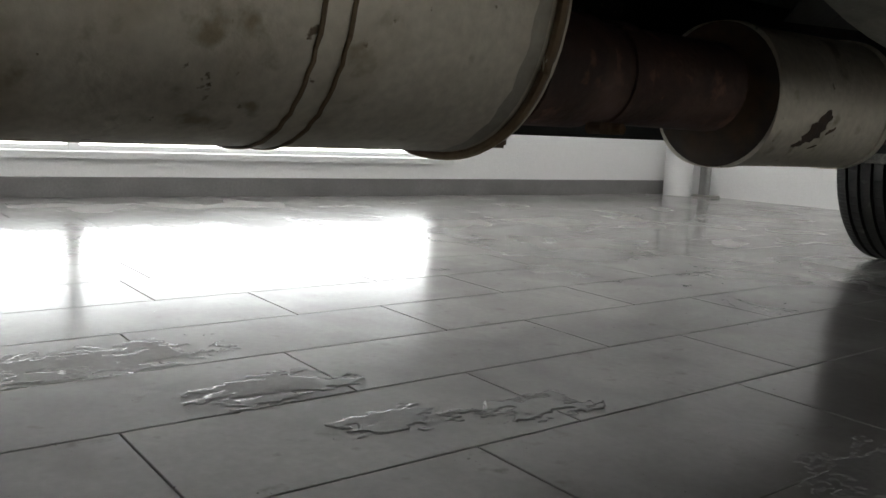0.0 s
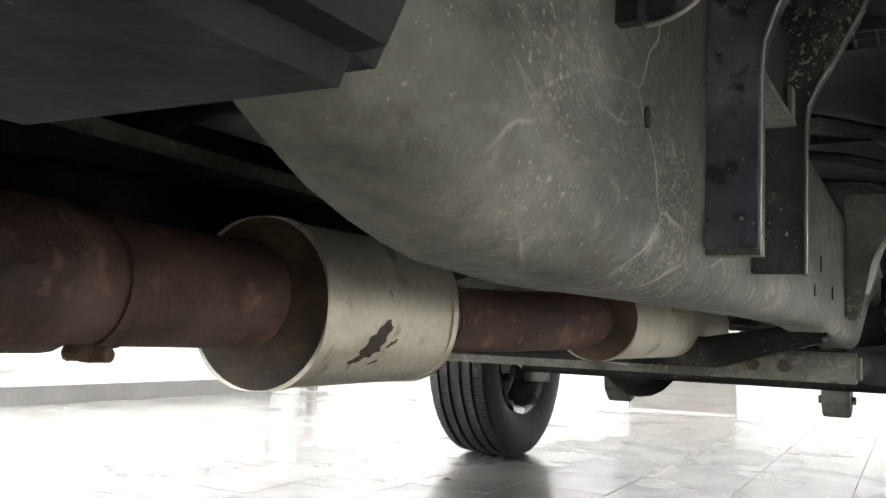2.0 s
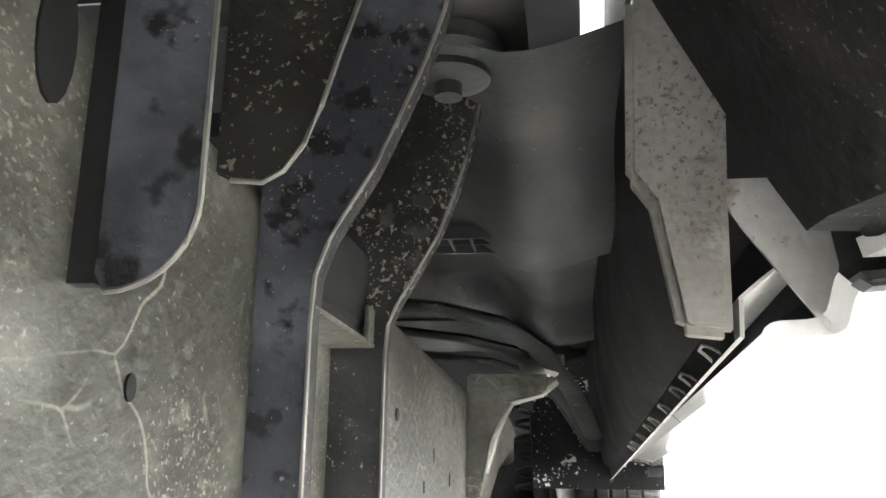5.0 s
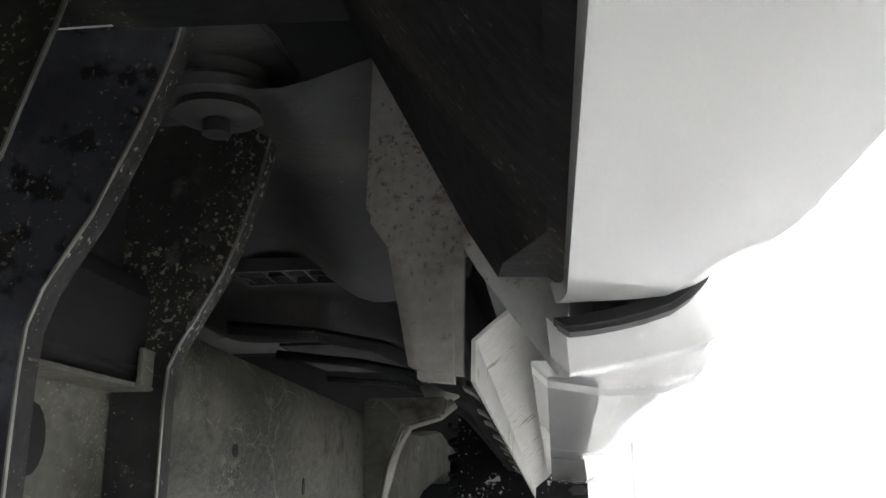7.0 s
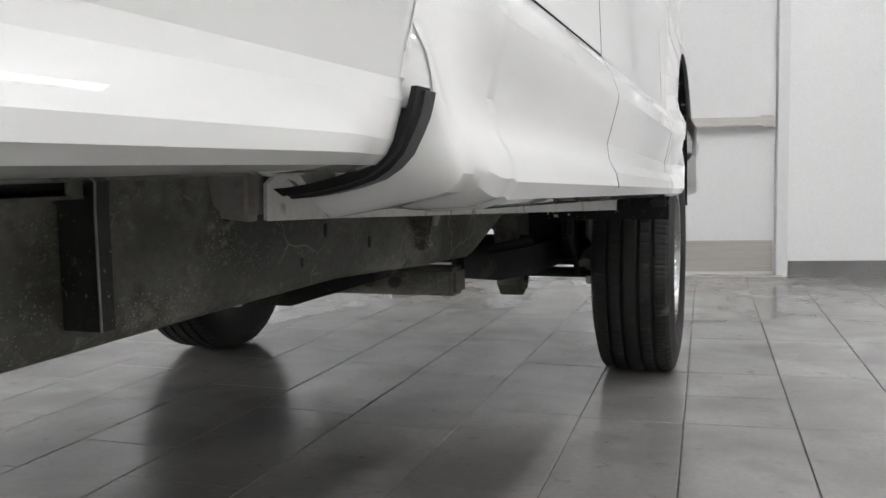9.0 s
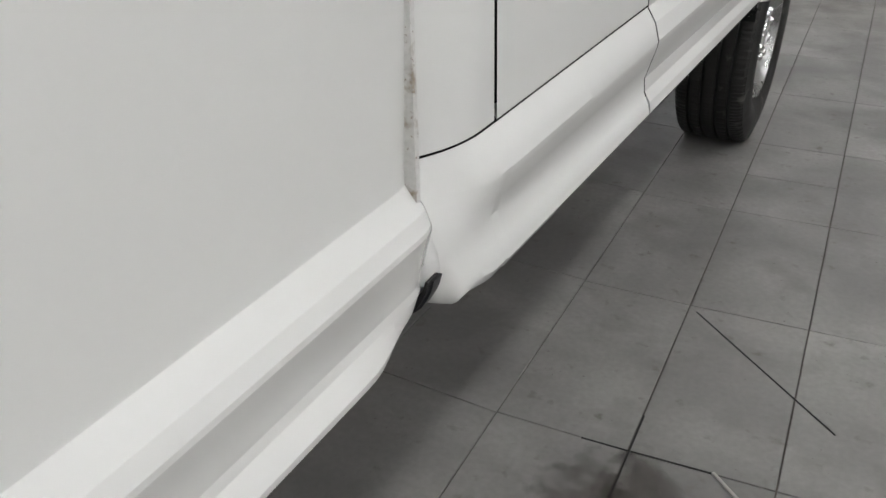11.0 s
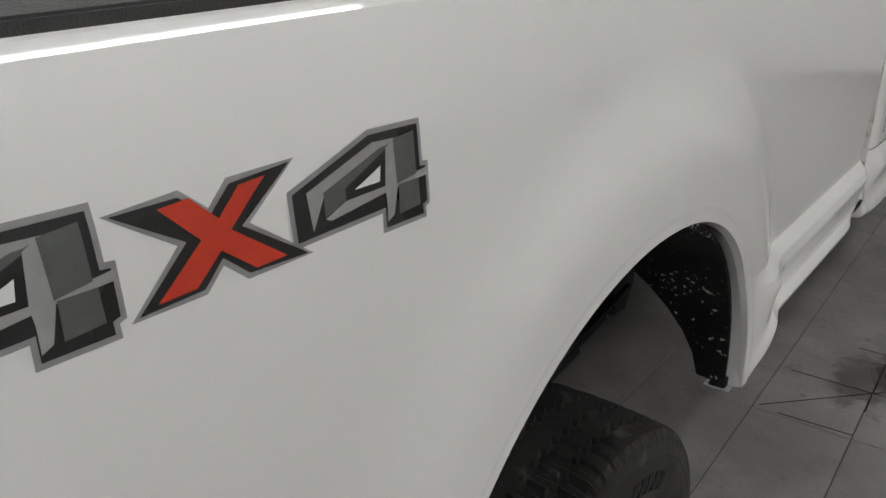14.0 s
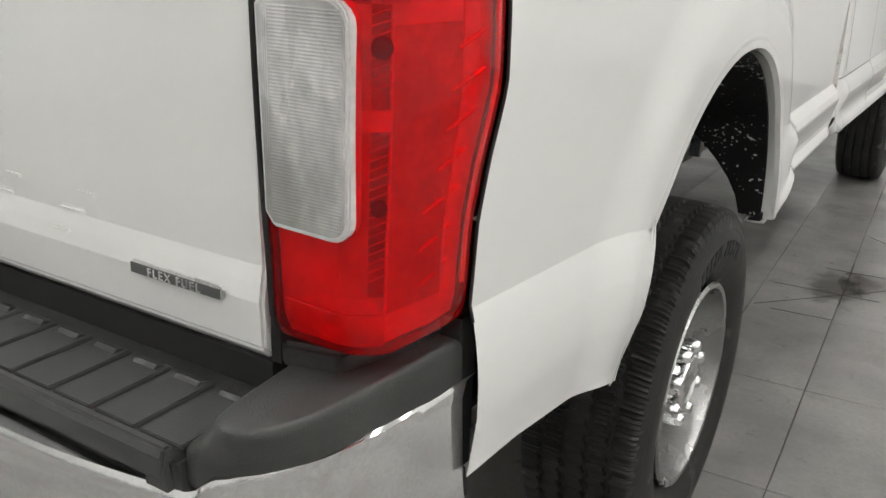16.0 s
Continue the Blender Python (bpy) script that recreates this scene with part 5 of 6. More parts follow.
for sign in (1, -1):
    # inner sill and pinch weld flange
    rows = []
    for i in range(20):
        y = 1.60 + i * 0.108
        zb = lerp(y, [(1.6, 0.686), (3.66, 0.590)])
        rows.append([(sign * 0.78, y, 0.945), (sign * 0.79, y, 0.80), (sign * 0.825, y, zb + 0.045), (sign * 0.843, y, zb + 0.03), (sign * 0.845, y, zb)])
    part("inner_sill", *sheet(rows), UNDER, truck, "dusty inner sill", smooth=True)
    rows = []
    for i in range(20):
        y = 1.585 + i * 0.1088
        zb = lerp(y, [(1.6, 0.686), (3.66, 0.590)])
        zo = 0.69 + cab_drop(y)
        rows.append([(sign * 0.849, y, zb), (sign * 0.850, y, zb + 0.028), (sign * 0.864, y, zb + 0.04), (sign * 0.885, y, max(zo, zb + 0.044) + 0.012), (sign * 0.90, y, max(zo, zb + 0.044) + 0.014)])
    part("pinch_flange", *sheet(rows, (-sign * 0.003, 0, 0.001)), PAINT_DULL, truck, "white pinch weld flange with chipped paint", smooth=True)
    if sign == 1:
        for i in range(9):
            y = 1.66 + i * 0.12 + 0.02 * math.sin(i * 2.1)
            zb = lerp(y, [(1.6, 0.686), (3.66, 0.590)])
            part("flange_clip", *tube([(0.847, y, zb + 0.001), (0.839, y + 0.004, zb + 0.007), (0.833, y + 0.010, zb + 0.010), (0.833, y + 0.030, zb + 0.009), (0.839, y + 0.038, zb + 0.006), (0.847, y + 0.044, zb + 0.000)], 0.0014, 6), BARE, truck, "bent wire clip", smooth=True)
    gus = [(sign * a, b) for a, b in ((0.777, 0.95), (0.773, 0.805), (0.789, 0.782), (0.805, 0.692), (0.812, 0.688), (0.841, 0.685), (0.843, 0.776), (0.85, 0.95))]
    part("rear_gusset", *prism(gus, "y", 1.575, 1.60), GRIMY, truck, "grimy white gusset at the back of the cab", bevel=0.006)
    part("rear_web", *prism([(sign * x, z) for x, z in ((0.842, 0.80), (0.843, 0.779), (0.852, 0.763), (0.904, 0.689), (0.909, 0.712), (0.914, 0.735), (0.905, 0.80))], "y", 1.580, 1.584), PAINT_DULL, truck, "white web at the back of the cab sill")

# exhaust
ex = truck
MX, MZ = 0.11, 0.605


def oval_can(name, y0, y1, cx, cz, rx, rz, material, label, seam=()):
    rows = []
    ys = [y0, y0, y0 + 0.012, y0 + 0.012, *[y0 + 0.03 + (y1 - y0 - 0.06) * i / 12 for i in range(13)], y1 - 0.012, y1 - 0.012, y1, y1]
    sc = [0.9, 1.03, 1.03, 1.0, *[1.0] * 13, 1.0, 1.03, 1.03, 0.9]
    for y, s in zip(ys, sc):
        rows.append([(cx + rx * s * math.copysign(abs(math.cos(a)) ** 0.85, math.cos(a)), y, cz + rz * s * math.copysign(abs(math.sin(a)) ** 0.85, math.sin(a))) for a in [2 * math.pi * k / 48 for k in range(49)]])
    v, f = sheet(rows)
    m = len(rows[0])
    f += [tuple(range(m - 1)), tuple(len(v) - m + i for i in range(m - 1))]
    can = part(name, v, f, material, ex, label, smooth=True)
    for ya in seam:
        rows = []
        for y, s in ((ya, 1.0), (ya + 0.003, 1.008), (ya + 0.017, 1.008), (ya + 0.020, 1.0)):
            rows.append([(cx + rx * s * math.copysign(abs(math.cos(a)) ** 0.85, math.cos(a)), y, cz + rz * s * math.copysign(abs(math.sin(a)) ** 0.85, math.sin(a))) for a in [2 * math.pi * k / 48 for k in range(49)]])
        part("weld_band", *sheet(rows), material, can, "stained welded band", smooth=True)
        for yb in (ya - 0.001, ya + 0.021):
            ring = []
            for k in range(97):
                a = 2 * math.pi * k / 96
                s = 1.003 + 0.0007 * math.sin(k * 2.3) + 0.0005 * math.sin(k * 5.1)
                ring.append((cx + rx * s * math.copysign(abs(math.cos(a)) ** 0.85, math.cos(a)), yb + 0.0008 * math.sin(k * 3.7), cz + rz * s * math.copysign(abs(math.sin(a)) ** 0.85, math.sin(a))))
            part("weld_bead", *tube(ring, 0.0019, 6), RUST_RIM, can, "rusty weld bead", smooth=True)
    return can


muffler = oval_can("muffler", 0.05, 1.110, 0.09, 0.60, 0.155, 0.16, ALUM, "stained aluminised muffler", (0.902,))
ring = []
for k in range(73):
    a = 2 * math.pi * k / 72
    ring.append((0.09 + 0.158 * math.copysign(abs(math.cos(a)) ** 0.85, math.cos(a)), 1.102, 0.60 + 0.163 * math.copysign(abs(math.sin(a)) ** 0.85, math.sin(a))))
part("end_rim", *tube(ring, 0.005, 8), RUST_RIM, muffler, "brown rusted end rim", smooth=True)
rows = []
for y in (1.079, 1.081, 1.094):
    rows.append([(0.09 + 0.1553 * math.copysign(abs(math.cos(a)) ** 0.85, math.cos(a)), y + 0.0015 * math.sin(k * 1.7) * (y < 1.08), 0.60 + 0.1603 * math.copysign(abs(math.sin(a)) ** 0.85, math.sin(a))) for k, a in [(k, 2 * math.pi * k / 96) for k in range(97)]])
part("heat_band", *sheet(rows), HEAT, muffler, "grey heat-tinted band", smooth=True)
for y, z in ((0.865, 0.505), (0.86, 0.575)):
    part("spot_weld", *lathe([(0, 0.0), (0.002, 0.007), (0.0, 0.0085)], (0.09 + 0.155 * abs(math.cos(math.asin((z - .60) / .16))) - 0.002, y, z), "x", 12), RUST_DARK, muffler)
part("exhaust_pipe", *tube([(0.09, 1.15, 0.525), (0.09, 1.25, 0.525), (0.09, 1.50, 0.522)], 0.052, 24), RUST, ex, "rusty brown exhaust pipe", smooth=True)
part("pipe_clamp", *joined(tube([(0.09, 1.19, 0.525), (0.09, 1.275, 0.525)], 0.058, 24), tube([(0.09, 1.31, 0.525), (0.09, 1.335, 0.525)], 0.0555, 24)), RUST, ex, "rusty band clamp", smooth=True)
part("clamp_bolt", *joined(box(0.12, 0.135, 1.285, 1.30, 0.462, 0.474), tube([(0.10, 1.293, 0.468), (0.145, 1.293, 0.468)], 0.006, 8)), RUST_DARK, ex, bevel=0.001)
part("hanger_tab", *box(0.105, 0.12, 1.15, 1.165, 0.445, 0.478), RUST_DARK, ex, bevel=0.003)
res = oval_can("resonator", 1.532, 1.80, 0.075, 0.515, 0.085, 0.086, ALUM, "stained aluminised resonator can with a dark smudge")
part("end_cap", *lathe([(1.527, 0.0), (1.527, 0.045), (1.529, 0.07), (1.5315, 0.0875)], (0.075, 0, 0.515), "y", 40), RUST_DARK, res, "rusty end cap", smooth=True)
for th0, yc, ra, ry, sd in ((-24, 1.625, 11, 0.021, 1), (-12, 1.640, 7, 0.014, 2), (-35, 1.606, 5, 0.011, 3), (-22, 1.66, 4, 0.006, 5), (-38, 1.64, 3, 0.005, 6)):
    rnd = random.Random(sd)
    ring = []
    for k in range(18):
        q = 2 * math.pi * k / 18
        rr = rnd.uniform(0.65, 1.1)
        th, y = radians(th0 + ra * rr * math.sin(q)), yc + ry * rr * math.cos(q) + 0.008 * math.sin(q)
        ring.append((0.075 + 0.0856 * math.copysign(abs(math.cos(th)) ** 0.85, math.cos(th)), y, 0.515 + 0.0866 * math.copysign(abs(math.sin(th)) ** 0.85, math.sin(th))))
    mid = Vector((0, 0, 0))
    for p in ring:
        mid += Vector(p) / 18
    mid.x += 0.001
    part("smudge", [tuple(mid)] + ring, [(0, 1 + k, 1 + (k + 1) % 18) for k in range(18)], RUST_DARK, res, "dark burnt smudge", smooth=True)
part("exhaust_pipe", *tube([(0.075, 1.79, 0.515), (0.077, 1.86, 0.512), (0.084, 1.96, 0.510), (0.11, 2.06, 0.511), (0.155, 2.15, 0.515), (0.20, 2.24, 0.522)], 0.046, 24), RUST, ex, "rusty brown bent exhaust pipe", smooth=True)
part("pipe_clamp", *tube([(0.075, 1.885, 0.512), (0.077, 1.91, 0.5115)], 0.051, 24), RUST, ex, smooth=True)
cat = oval_can("catalytic_converter", 2.20, 2.92, 0.20, 0.522, 0.066, 0.066, ALUM, "pale steel catalytic converter")
part("end_cap", *lathe([(2.195, 0.0), (2.195, 0.04), (2.197, 0.06), (2.1995, 0.068)], (0.20, 0, 0.522), "y", 36), RUST_DARK, cat, "rusty end cap", smooth=True)
part("exhaust_pipe", *tube([(0.20, 2.90, 0.522), (0.205, 3.0, 0.53), (0.21, 3.2, 0.60), (0.22, 3.5, 0.70)], 0.04, 18), RUST, ex, "rusty front exhaust pipe", smooth=True)
part("heat_shield", *sheet([[(0.10 + 0.16 * math.cos(a), y, 0.60 + 0.11 * math.sin(a)) for a in [radians(20 * k) for k in range(10)]] for y in (1.85, 2.2, 2.6)], (0, 0, 0.003)), DARK_STEEL, ex, "crumpled alloy heat shield", smooth=True)

# driveline, tank and axles
part("drive_shaft", *tube([(-0.10, 0.1, 0.50), (-0.10, 1.4, 0.60), (-0.08, 2.4, 0.64)], 0.05, 18), UNDER, truck, "black drive shaft", smooth=True)
part("transmission", *prism([(-0.22, 0.50), (0.02, 0.49), (0.08, 0.60), (0.05, 0.80), (-0.25, 0.80), (-0.28, 0.62)], "y", 2.25, 3.3), BARE, truck, "grey alloy transmission case", bevel=0.03)
part("transmission_crossmember", *prism([(-0.50, 0.50), (-0.30, 0.44), (0.30, 0.44), (0.50, 0.50), (0.50, 0.54), (0.28, 0.50), (-0.28, 0.50), (-0.50, 0.54)], "y", 2.62, 2.72), UNDER, truck, "black crossmember", bevel=0.008)
part("fuel_tank", *box(-0.80, -0.53, 0.3, 2.3, 0.445, 0.80), PLASTIC, truck, "black plastic fuel tank", bevel=0.04)
part("crossmember", *box(-0.45, 0.45, 1.05, 1.12, 0.775, 0.86), UNDER, truck, bevel=0.01)
part("rail_hanger", *prism([(0.268, 0.635), (0.285, 0.624), (0.44, 0.622), (0.44, 0.78), (0.268, 0.78)], "y", 1.03, 1.10), UNDERSPECK, truck, "grimy hanger bracket inside the rail", bevel=0.006)
part("crossmember", *box(-0.55, 0.53, 3.05, 3.14, 0.405, 0.475), FRAME, truck, "grimy front crossmember", bevel=0.01)
for x in (0.30, 0.37):
    part("bolt", *lathe([(0, 0.0), (0, 0.016), (0.014, 0.016), (0.014, 0.0)], (x, 3.036, 0.44), "y", 6), RUST_DARK, truck)
part("front_axle", *joined(tube([(-0.78, WB, 0.42), (0.78, WB, 0.42)], 0.055, 18), lathe([(-0.13, 0.03), (-0.12, 0.11), (0, 0.155), (0.11, 0.11), (0.12, 0.03)], (-0.30, WB, 0.42), "y", 20)), UNDER, truck, "black solid front axle", smooth=True)
part("rear_axle", *joined(tube([(-0.80, 0, 0.42), (0.80, 0, 0.42)], 0.06, 18), lathe([(-0.17, 0.03), (-0.14, 0.13), (0, 0.19), (0.13, 0.12), (0.2, 0.05)], (-0.1, 0, 0.42), "y", 20)), UNDER, truck, "black rear axle", smooth=True)
for s in (1, -1):
    for k in range(4):
        half = 0.84 - 0.13 * k
        leaf = [[(s * 0.575 + w, y, 0.505 - 0.016 * k + 0.075 * (y / 0.84) ** 2) for w in (-0.037, 0.037)] for y in [0.10 - half + i * 2 * half / 20 for i in range(21)]]
        part("leaf_spring", *sheet(leaf, (0, 0, 0.012)), UNDER, truck, "black leaf spring")
    part("spring_hanger", *prism([(0.86, 0.60), (0.89, 0.53), (0.95, 0.53), (0.99, 0.60), (0.97, 0.76), (0.84, 0.78)], "x", min(s * 0.52, s * 0.60), max(s * 0.52, s * 0.60)), UNDER, truck, "black spring hanger below the rail", bevel=0.006)
    part("shock_absorber", *joined(tube([(s * 0.62, 0.08, 0.42), (s * 0.58, 0.30, 0.72)], 0.03, 12), tube([(s * 0.58, 0.30, 0.70), (s * 0.56, 0.40, 0.86)], 0.02, 12)), UNDER, truck, smooth=True)
    part("radius_arm", *tube([(s * 0.47, 3.26, 0.46), (s * 0.52, 3.5, 0.43), (s * 0.56, 3.8, 0.42), (s * 0.58, WB, 0.42)], [0.03, 0.035, 0.04, 0.04], 10, (0.7, 1.2)), UNDER, truck, "black radius arm", smooth=True)
    part("radius_bracket", *prism([(4.10, 0.55), (4.30, 0.55), (4.31, 0.33), (4.27, 0.26), (4.20, 0.24), (4.14, 0.29)], "x", s * 0.34, s * 0.43), FRAME, truck, "grimy radius arm bracket", bevel=0.005)
    part("bracket_bolt", *lathe([(-0.06, 0.0), (-0.06, 0.016), (0.06, 0.016), (0.06, 0.0)], (s * 0.385, 4.22, 0.30), "x", 6), RUST_DARK, truck)
    part("coil_spring", *tube([(s * 0.60 + 0.06 * math.cos(i * 0.7), WB + 0.06 * math.sin(i * 0.7), 0.47 + i * 0.0062) for i in range(60)], 0.009, 8), UNDER, truck, "black coil spring", smooth=True)
    part("steering_knuckle", *joined(tube([(s * 0.72, WB, 0.30), (s * 0.72, WB, 0.56)], 0.05, 12), tube([(s * 0.70, WB, 0.42), (s * 0.70, WB - 0.18, 0.38)], 0.03, 10)), BARE, truck, smooth=True)
    part("shock_absorber", *tube([(s * 0.64, WB - 0.15, 0.40), (s * 0.62, WB - 0.10, 0.80)], 0.028, 12), UNDER, truck, smooth=True)
# made-up block that darkens the bright see-through beyond the axle
part("engine_cradle", *prism([(0.24, 0.46), (0.30, 0.425), (0.64, 0.43), (0.70, 0.50), (0.70, 0.74), (0.24, 0.74)], "y", 4.40, 4.48), UNDER, truck, "black engine cradle behind the axle", bevel=0.02)
part("tie_rod", *tube([(-0.70, WB - 0.18, 0.36), (0.70, WB - 0.18, 0.36)], 0.018, 10), UNDER, truck, smooth=True)
part("sway_bar", *tube([(-0.55, 3.6, 0.44), (-0.3, 3.55, 0.42), (0.1, 3.55, 0.42), (0.4, 3.6, 0.46), (0.55, 3.8, 0.48)], 0.016, 10), UNDER, truck, smooth=True)
part("brake_hose", *tube([(0.66, WB - 0.22, 0.62), (0.68, WB - 0.36, 0.50), (0.70, WB - 0.34, 0.38), (0.72, WB - 0.2, 0.36)], 0.011, 8), RUBBER, truck, smooth=True)
part("transfer_case", *prism([(-0.30, 0.46), (0.06, 0.42), (0.12, 0.5), (0.08, 0.66), (-0.3, 0.66)], "y", 2.9, 3.2), BARE, truck, bevel=0.03)

# --- wheels ---
TR = 0.405


def tyre_mesh(blocky):
    """A tyre: bulged sidewalls, ribs between straight grooves, and on the blocky one slots and sipes across the ribs."""
    per = 6
    seg = 78 * per
    side = [(0.085, 0.228), (0.098, 0.238), (0.104, 0.247), (0.106, 0.250), (0.118, 0.266), (0.128, 0.292), (0.132, 0.318), (0.131, 0.340), (0.128, 0.352), (0.1265, 0.356), (0.127, 0.359), (0.124, 0.368), (0.1215, 0.377)]
    grooves = [-0.070, -0.025, 0.025, 0.070]
    gw = 0.006
    prof = [(-x, r, 0) for x, r in side]
    xs_ = [-0.1185, -0.110, -0.100]
    for g in grooves:
        xs_ += [g - gw - 0.001, g - gw + 0.001, g + gw - 0.001, g + gw + 0.001]
    xs_ += [0.100, 0.110, 0.1185]
    for x in xs_:
        crown = TR - 0.005 * (x / 0.11) ** 2 - (0.010 if abs(x) > 0.115 else 0.002 if abs(x) > 0.105 else 0)
        deep = any(abs(x - g) < gw for g in grooves)
        prof.append((x, crown - (0.014 if deep else 0), 2 if deep else 1))
    prof += [(x, r, 0) for x, r in reversed(side)]
    v, f = [], []
    m = len(prof)
    for k in range(seg):
        for j, (x, r, flag) in enumerate(prof):
            rr, w, turn = r, 0.0, 0.0
            rib = sum(x > g for g in grooves)
            ph = (k + 2 * rib + (3 if x < 0 else 0)) % per
            if blocky:
                if flag == 1 and ph == 0:
                    rr -= 0.011 if abs(x) > 0.076 else 0.009
                elif flag == 1 and ph in (2, 4):
                    rr -= 0.0055
                if flag and abs(x) < 0.09:
                    w = 0.0035 if ph in (1, 2, 3) else -0.0025
                if flag and abs(x) > 0.09:
                    turn = 0.010 * (abs(x) - 0.09) / 0.03
            elif flag == 1 and abs(x) > 0.095 and ph == 0:
                rr -= 0.004
            elif flag == 1 and ph == 3:
                rr -= 0.0015
            a = 2 * math.pi * k / seg + turn
            v.append((x + w, rr * math.cos(a), rr * math.sin(a)))
    for k in range(seg):
        k2 = (k + 1) % seg
        for j in range(m - 1):
            f.append((k * m + j, k * m + j + 1, k2 * m + j + 1, k2 * m + j))
    return v, f


def wheel_parts():
    rim = [(0.112, 0.236), (0.118, 0.232), (0.116, 0.222), (0.095, 0.215), (0.06, 0.212), (0.02, 0.205), (-0.04, 0.20), (-0.10, 0.214), (-0.112, 0.236)]
    disc = [(0.012, 0.207), (0.022, 0.195), (0.026, 0.18), (0.020, 0.165), (0.014, 0.15), (0.020, 0.115), (0.040, 0.100), (0.044, 0.0)]
    return rim, disc


def wheel(x, y, sign, blocky, steer=0.0):
    rim, disc = wheel_parts()
    w = part("wheel", *joined(lathe(rim, (0, 0, 0), "x", 72), lathe(disc, (0, 0, 0), "x", 72)), RIM, truck, "silver steel wheel with chrome hub cap", smooth=True)
    w.matrix_parent_inverse = Matrix()
    w.matrix_basis = Matrix.Translation((x - truck.location.x, y - truck.location.y, TR - 0.004)) @ Matrix.Rotation(radians((0 if sign > 0 else 180) + steer), 4, "Z")
    t = part("tyre", *tyre_mesh(blocky), RUBBER, w, "black worn tyre with raised sidewall marks", smooth=True, sharp=24)
    cap = part("hub_cap", *lathe([(0.040, 0.098), (0.070, 0.096), (0.074, 0.070), (0.100, 0.064), (0.106, 0.060), (0.108, 0.046), (0.104, 0.043), (0.103, 0.0)], (0, 0, 0), "x", 48), CHROME, w, "chrome hub cap", smooth=True)
    star = []
    for i in range(96):
        a = 2 * math.pi * i / 96
        star.append(((0.083 + 0.016 * math.cos(8 * a)) * math.cos(a + math.pi / 8), (0.083 + 0.016 * math.cos(8 * a)) * math.sin(a + math.pi / 8)))
    part("hub_star", *prism(star, "x", 0.094, 0.102), CHROME, w, "lobed chrome hub plate", bevel=0.002)
    part("hub_badge", *box(0.102, 0.1055, -0.034, 0.034, -0.013, 0.013), BASE, w, "grey hub badge", bevel=0.002)
    for i in range(8):
        a = 2 * math.pi * (i + 0.5) / 8
        c, s = 0.084 * math.cos(a), 0.084 * math.sin(a)
        part("lug_nut", *lathe([(0.040, 0.0185), (0.088, 0.0175), (0.093, 0.0165), (0.104, 0.015), (0.110, 0.011), (0.112, 0.0)], (0, c, s), "x", 14), CHROME, w, "chrome lug nut cover", smooth=True)
        a += math.pi / 8
        hp = [(0.142 * math.cos(a) + 0.022 * math.cos(b) * math.cos(a) - 0.014 * math.sin(b) * math.sin(a), 0.142 * math.sin(a) + 0.022 * math.cos(b) * math.sin(a) + 0.014 * math.sin(b) * math.cos(a)) for b in [2 * math.pi * k / 14 for k in range(14)]]
        part("hand_hole", *prism(hp, "x", 0.0, 0.0205), GAP, w)
    # raised sidewall bars
    for i in range(11):
        if i == 5:
            continue
        a0 = radians(58 + i * 5.2)
        rows = []
        for k in range(4):
            a = a0 + radians(3.6) * k / 3
            rows.append([(0.1325 + (0.0005 if r > 0.31 else -0.0012), r * math.cos(a), r * math.sin(a)) for r in (0.300, 0.318, 0.334)])
        part("sidewall_mark", *sheet(rows, (-0.004, 0, 0)), GAP, t)
    return w


wheel(0.90, 0.0, 1, True)
wheel(-0.90, 0.0, -1, True)
wheel(0.873, WB, 1, False)
wheel(-0.885, WB, -1, False)

# --- decal on the bed side ---
def decal_piece(name, poly, material, lift, parent, tall=True):
    v = []
    n = len(poly)
    bmx = [Vector((p[0], p[1], 0)) for p in poly]
    from mathutils.geometry import tessellate_polygon
    tris = tessellate_polygon([bmx])
    vs, fs = [], []
    for a, b, c in tris:
        pts = [(poly[a]), (poly[b]), (poly[c])]
        n = 5                        # small triangles, so that the film hugs the curved skin
        grid = {}
        for u in range(n + 1):
            for w in range(n + 1 - u):
                q = [pts[0][k] + (pts[1][k] - pts[0][k]) * u / n + (pts[2][k] - pts[0][k]) * w / n for k in (0, 1)]
                grid[u, w] = len(vs)
                vs.append((bed_x(q[0], q[1]) + lift, q[0], q[1]))
        for u in range(n):
            for w in range(n - u):
                fs.append((grid[u, w], grid[u + 1, w], grid[u, w + 1]))
                if u + w < n - 1:
                    fs.append((grid[u + 1, w], grid[u + 1, w + 1], grid[u, w + 1]))
    return part(name, vs, fs, material, parent)


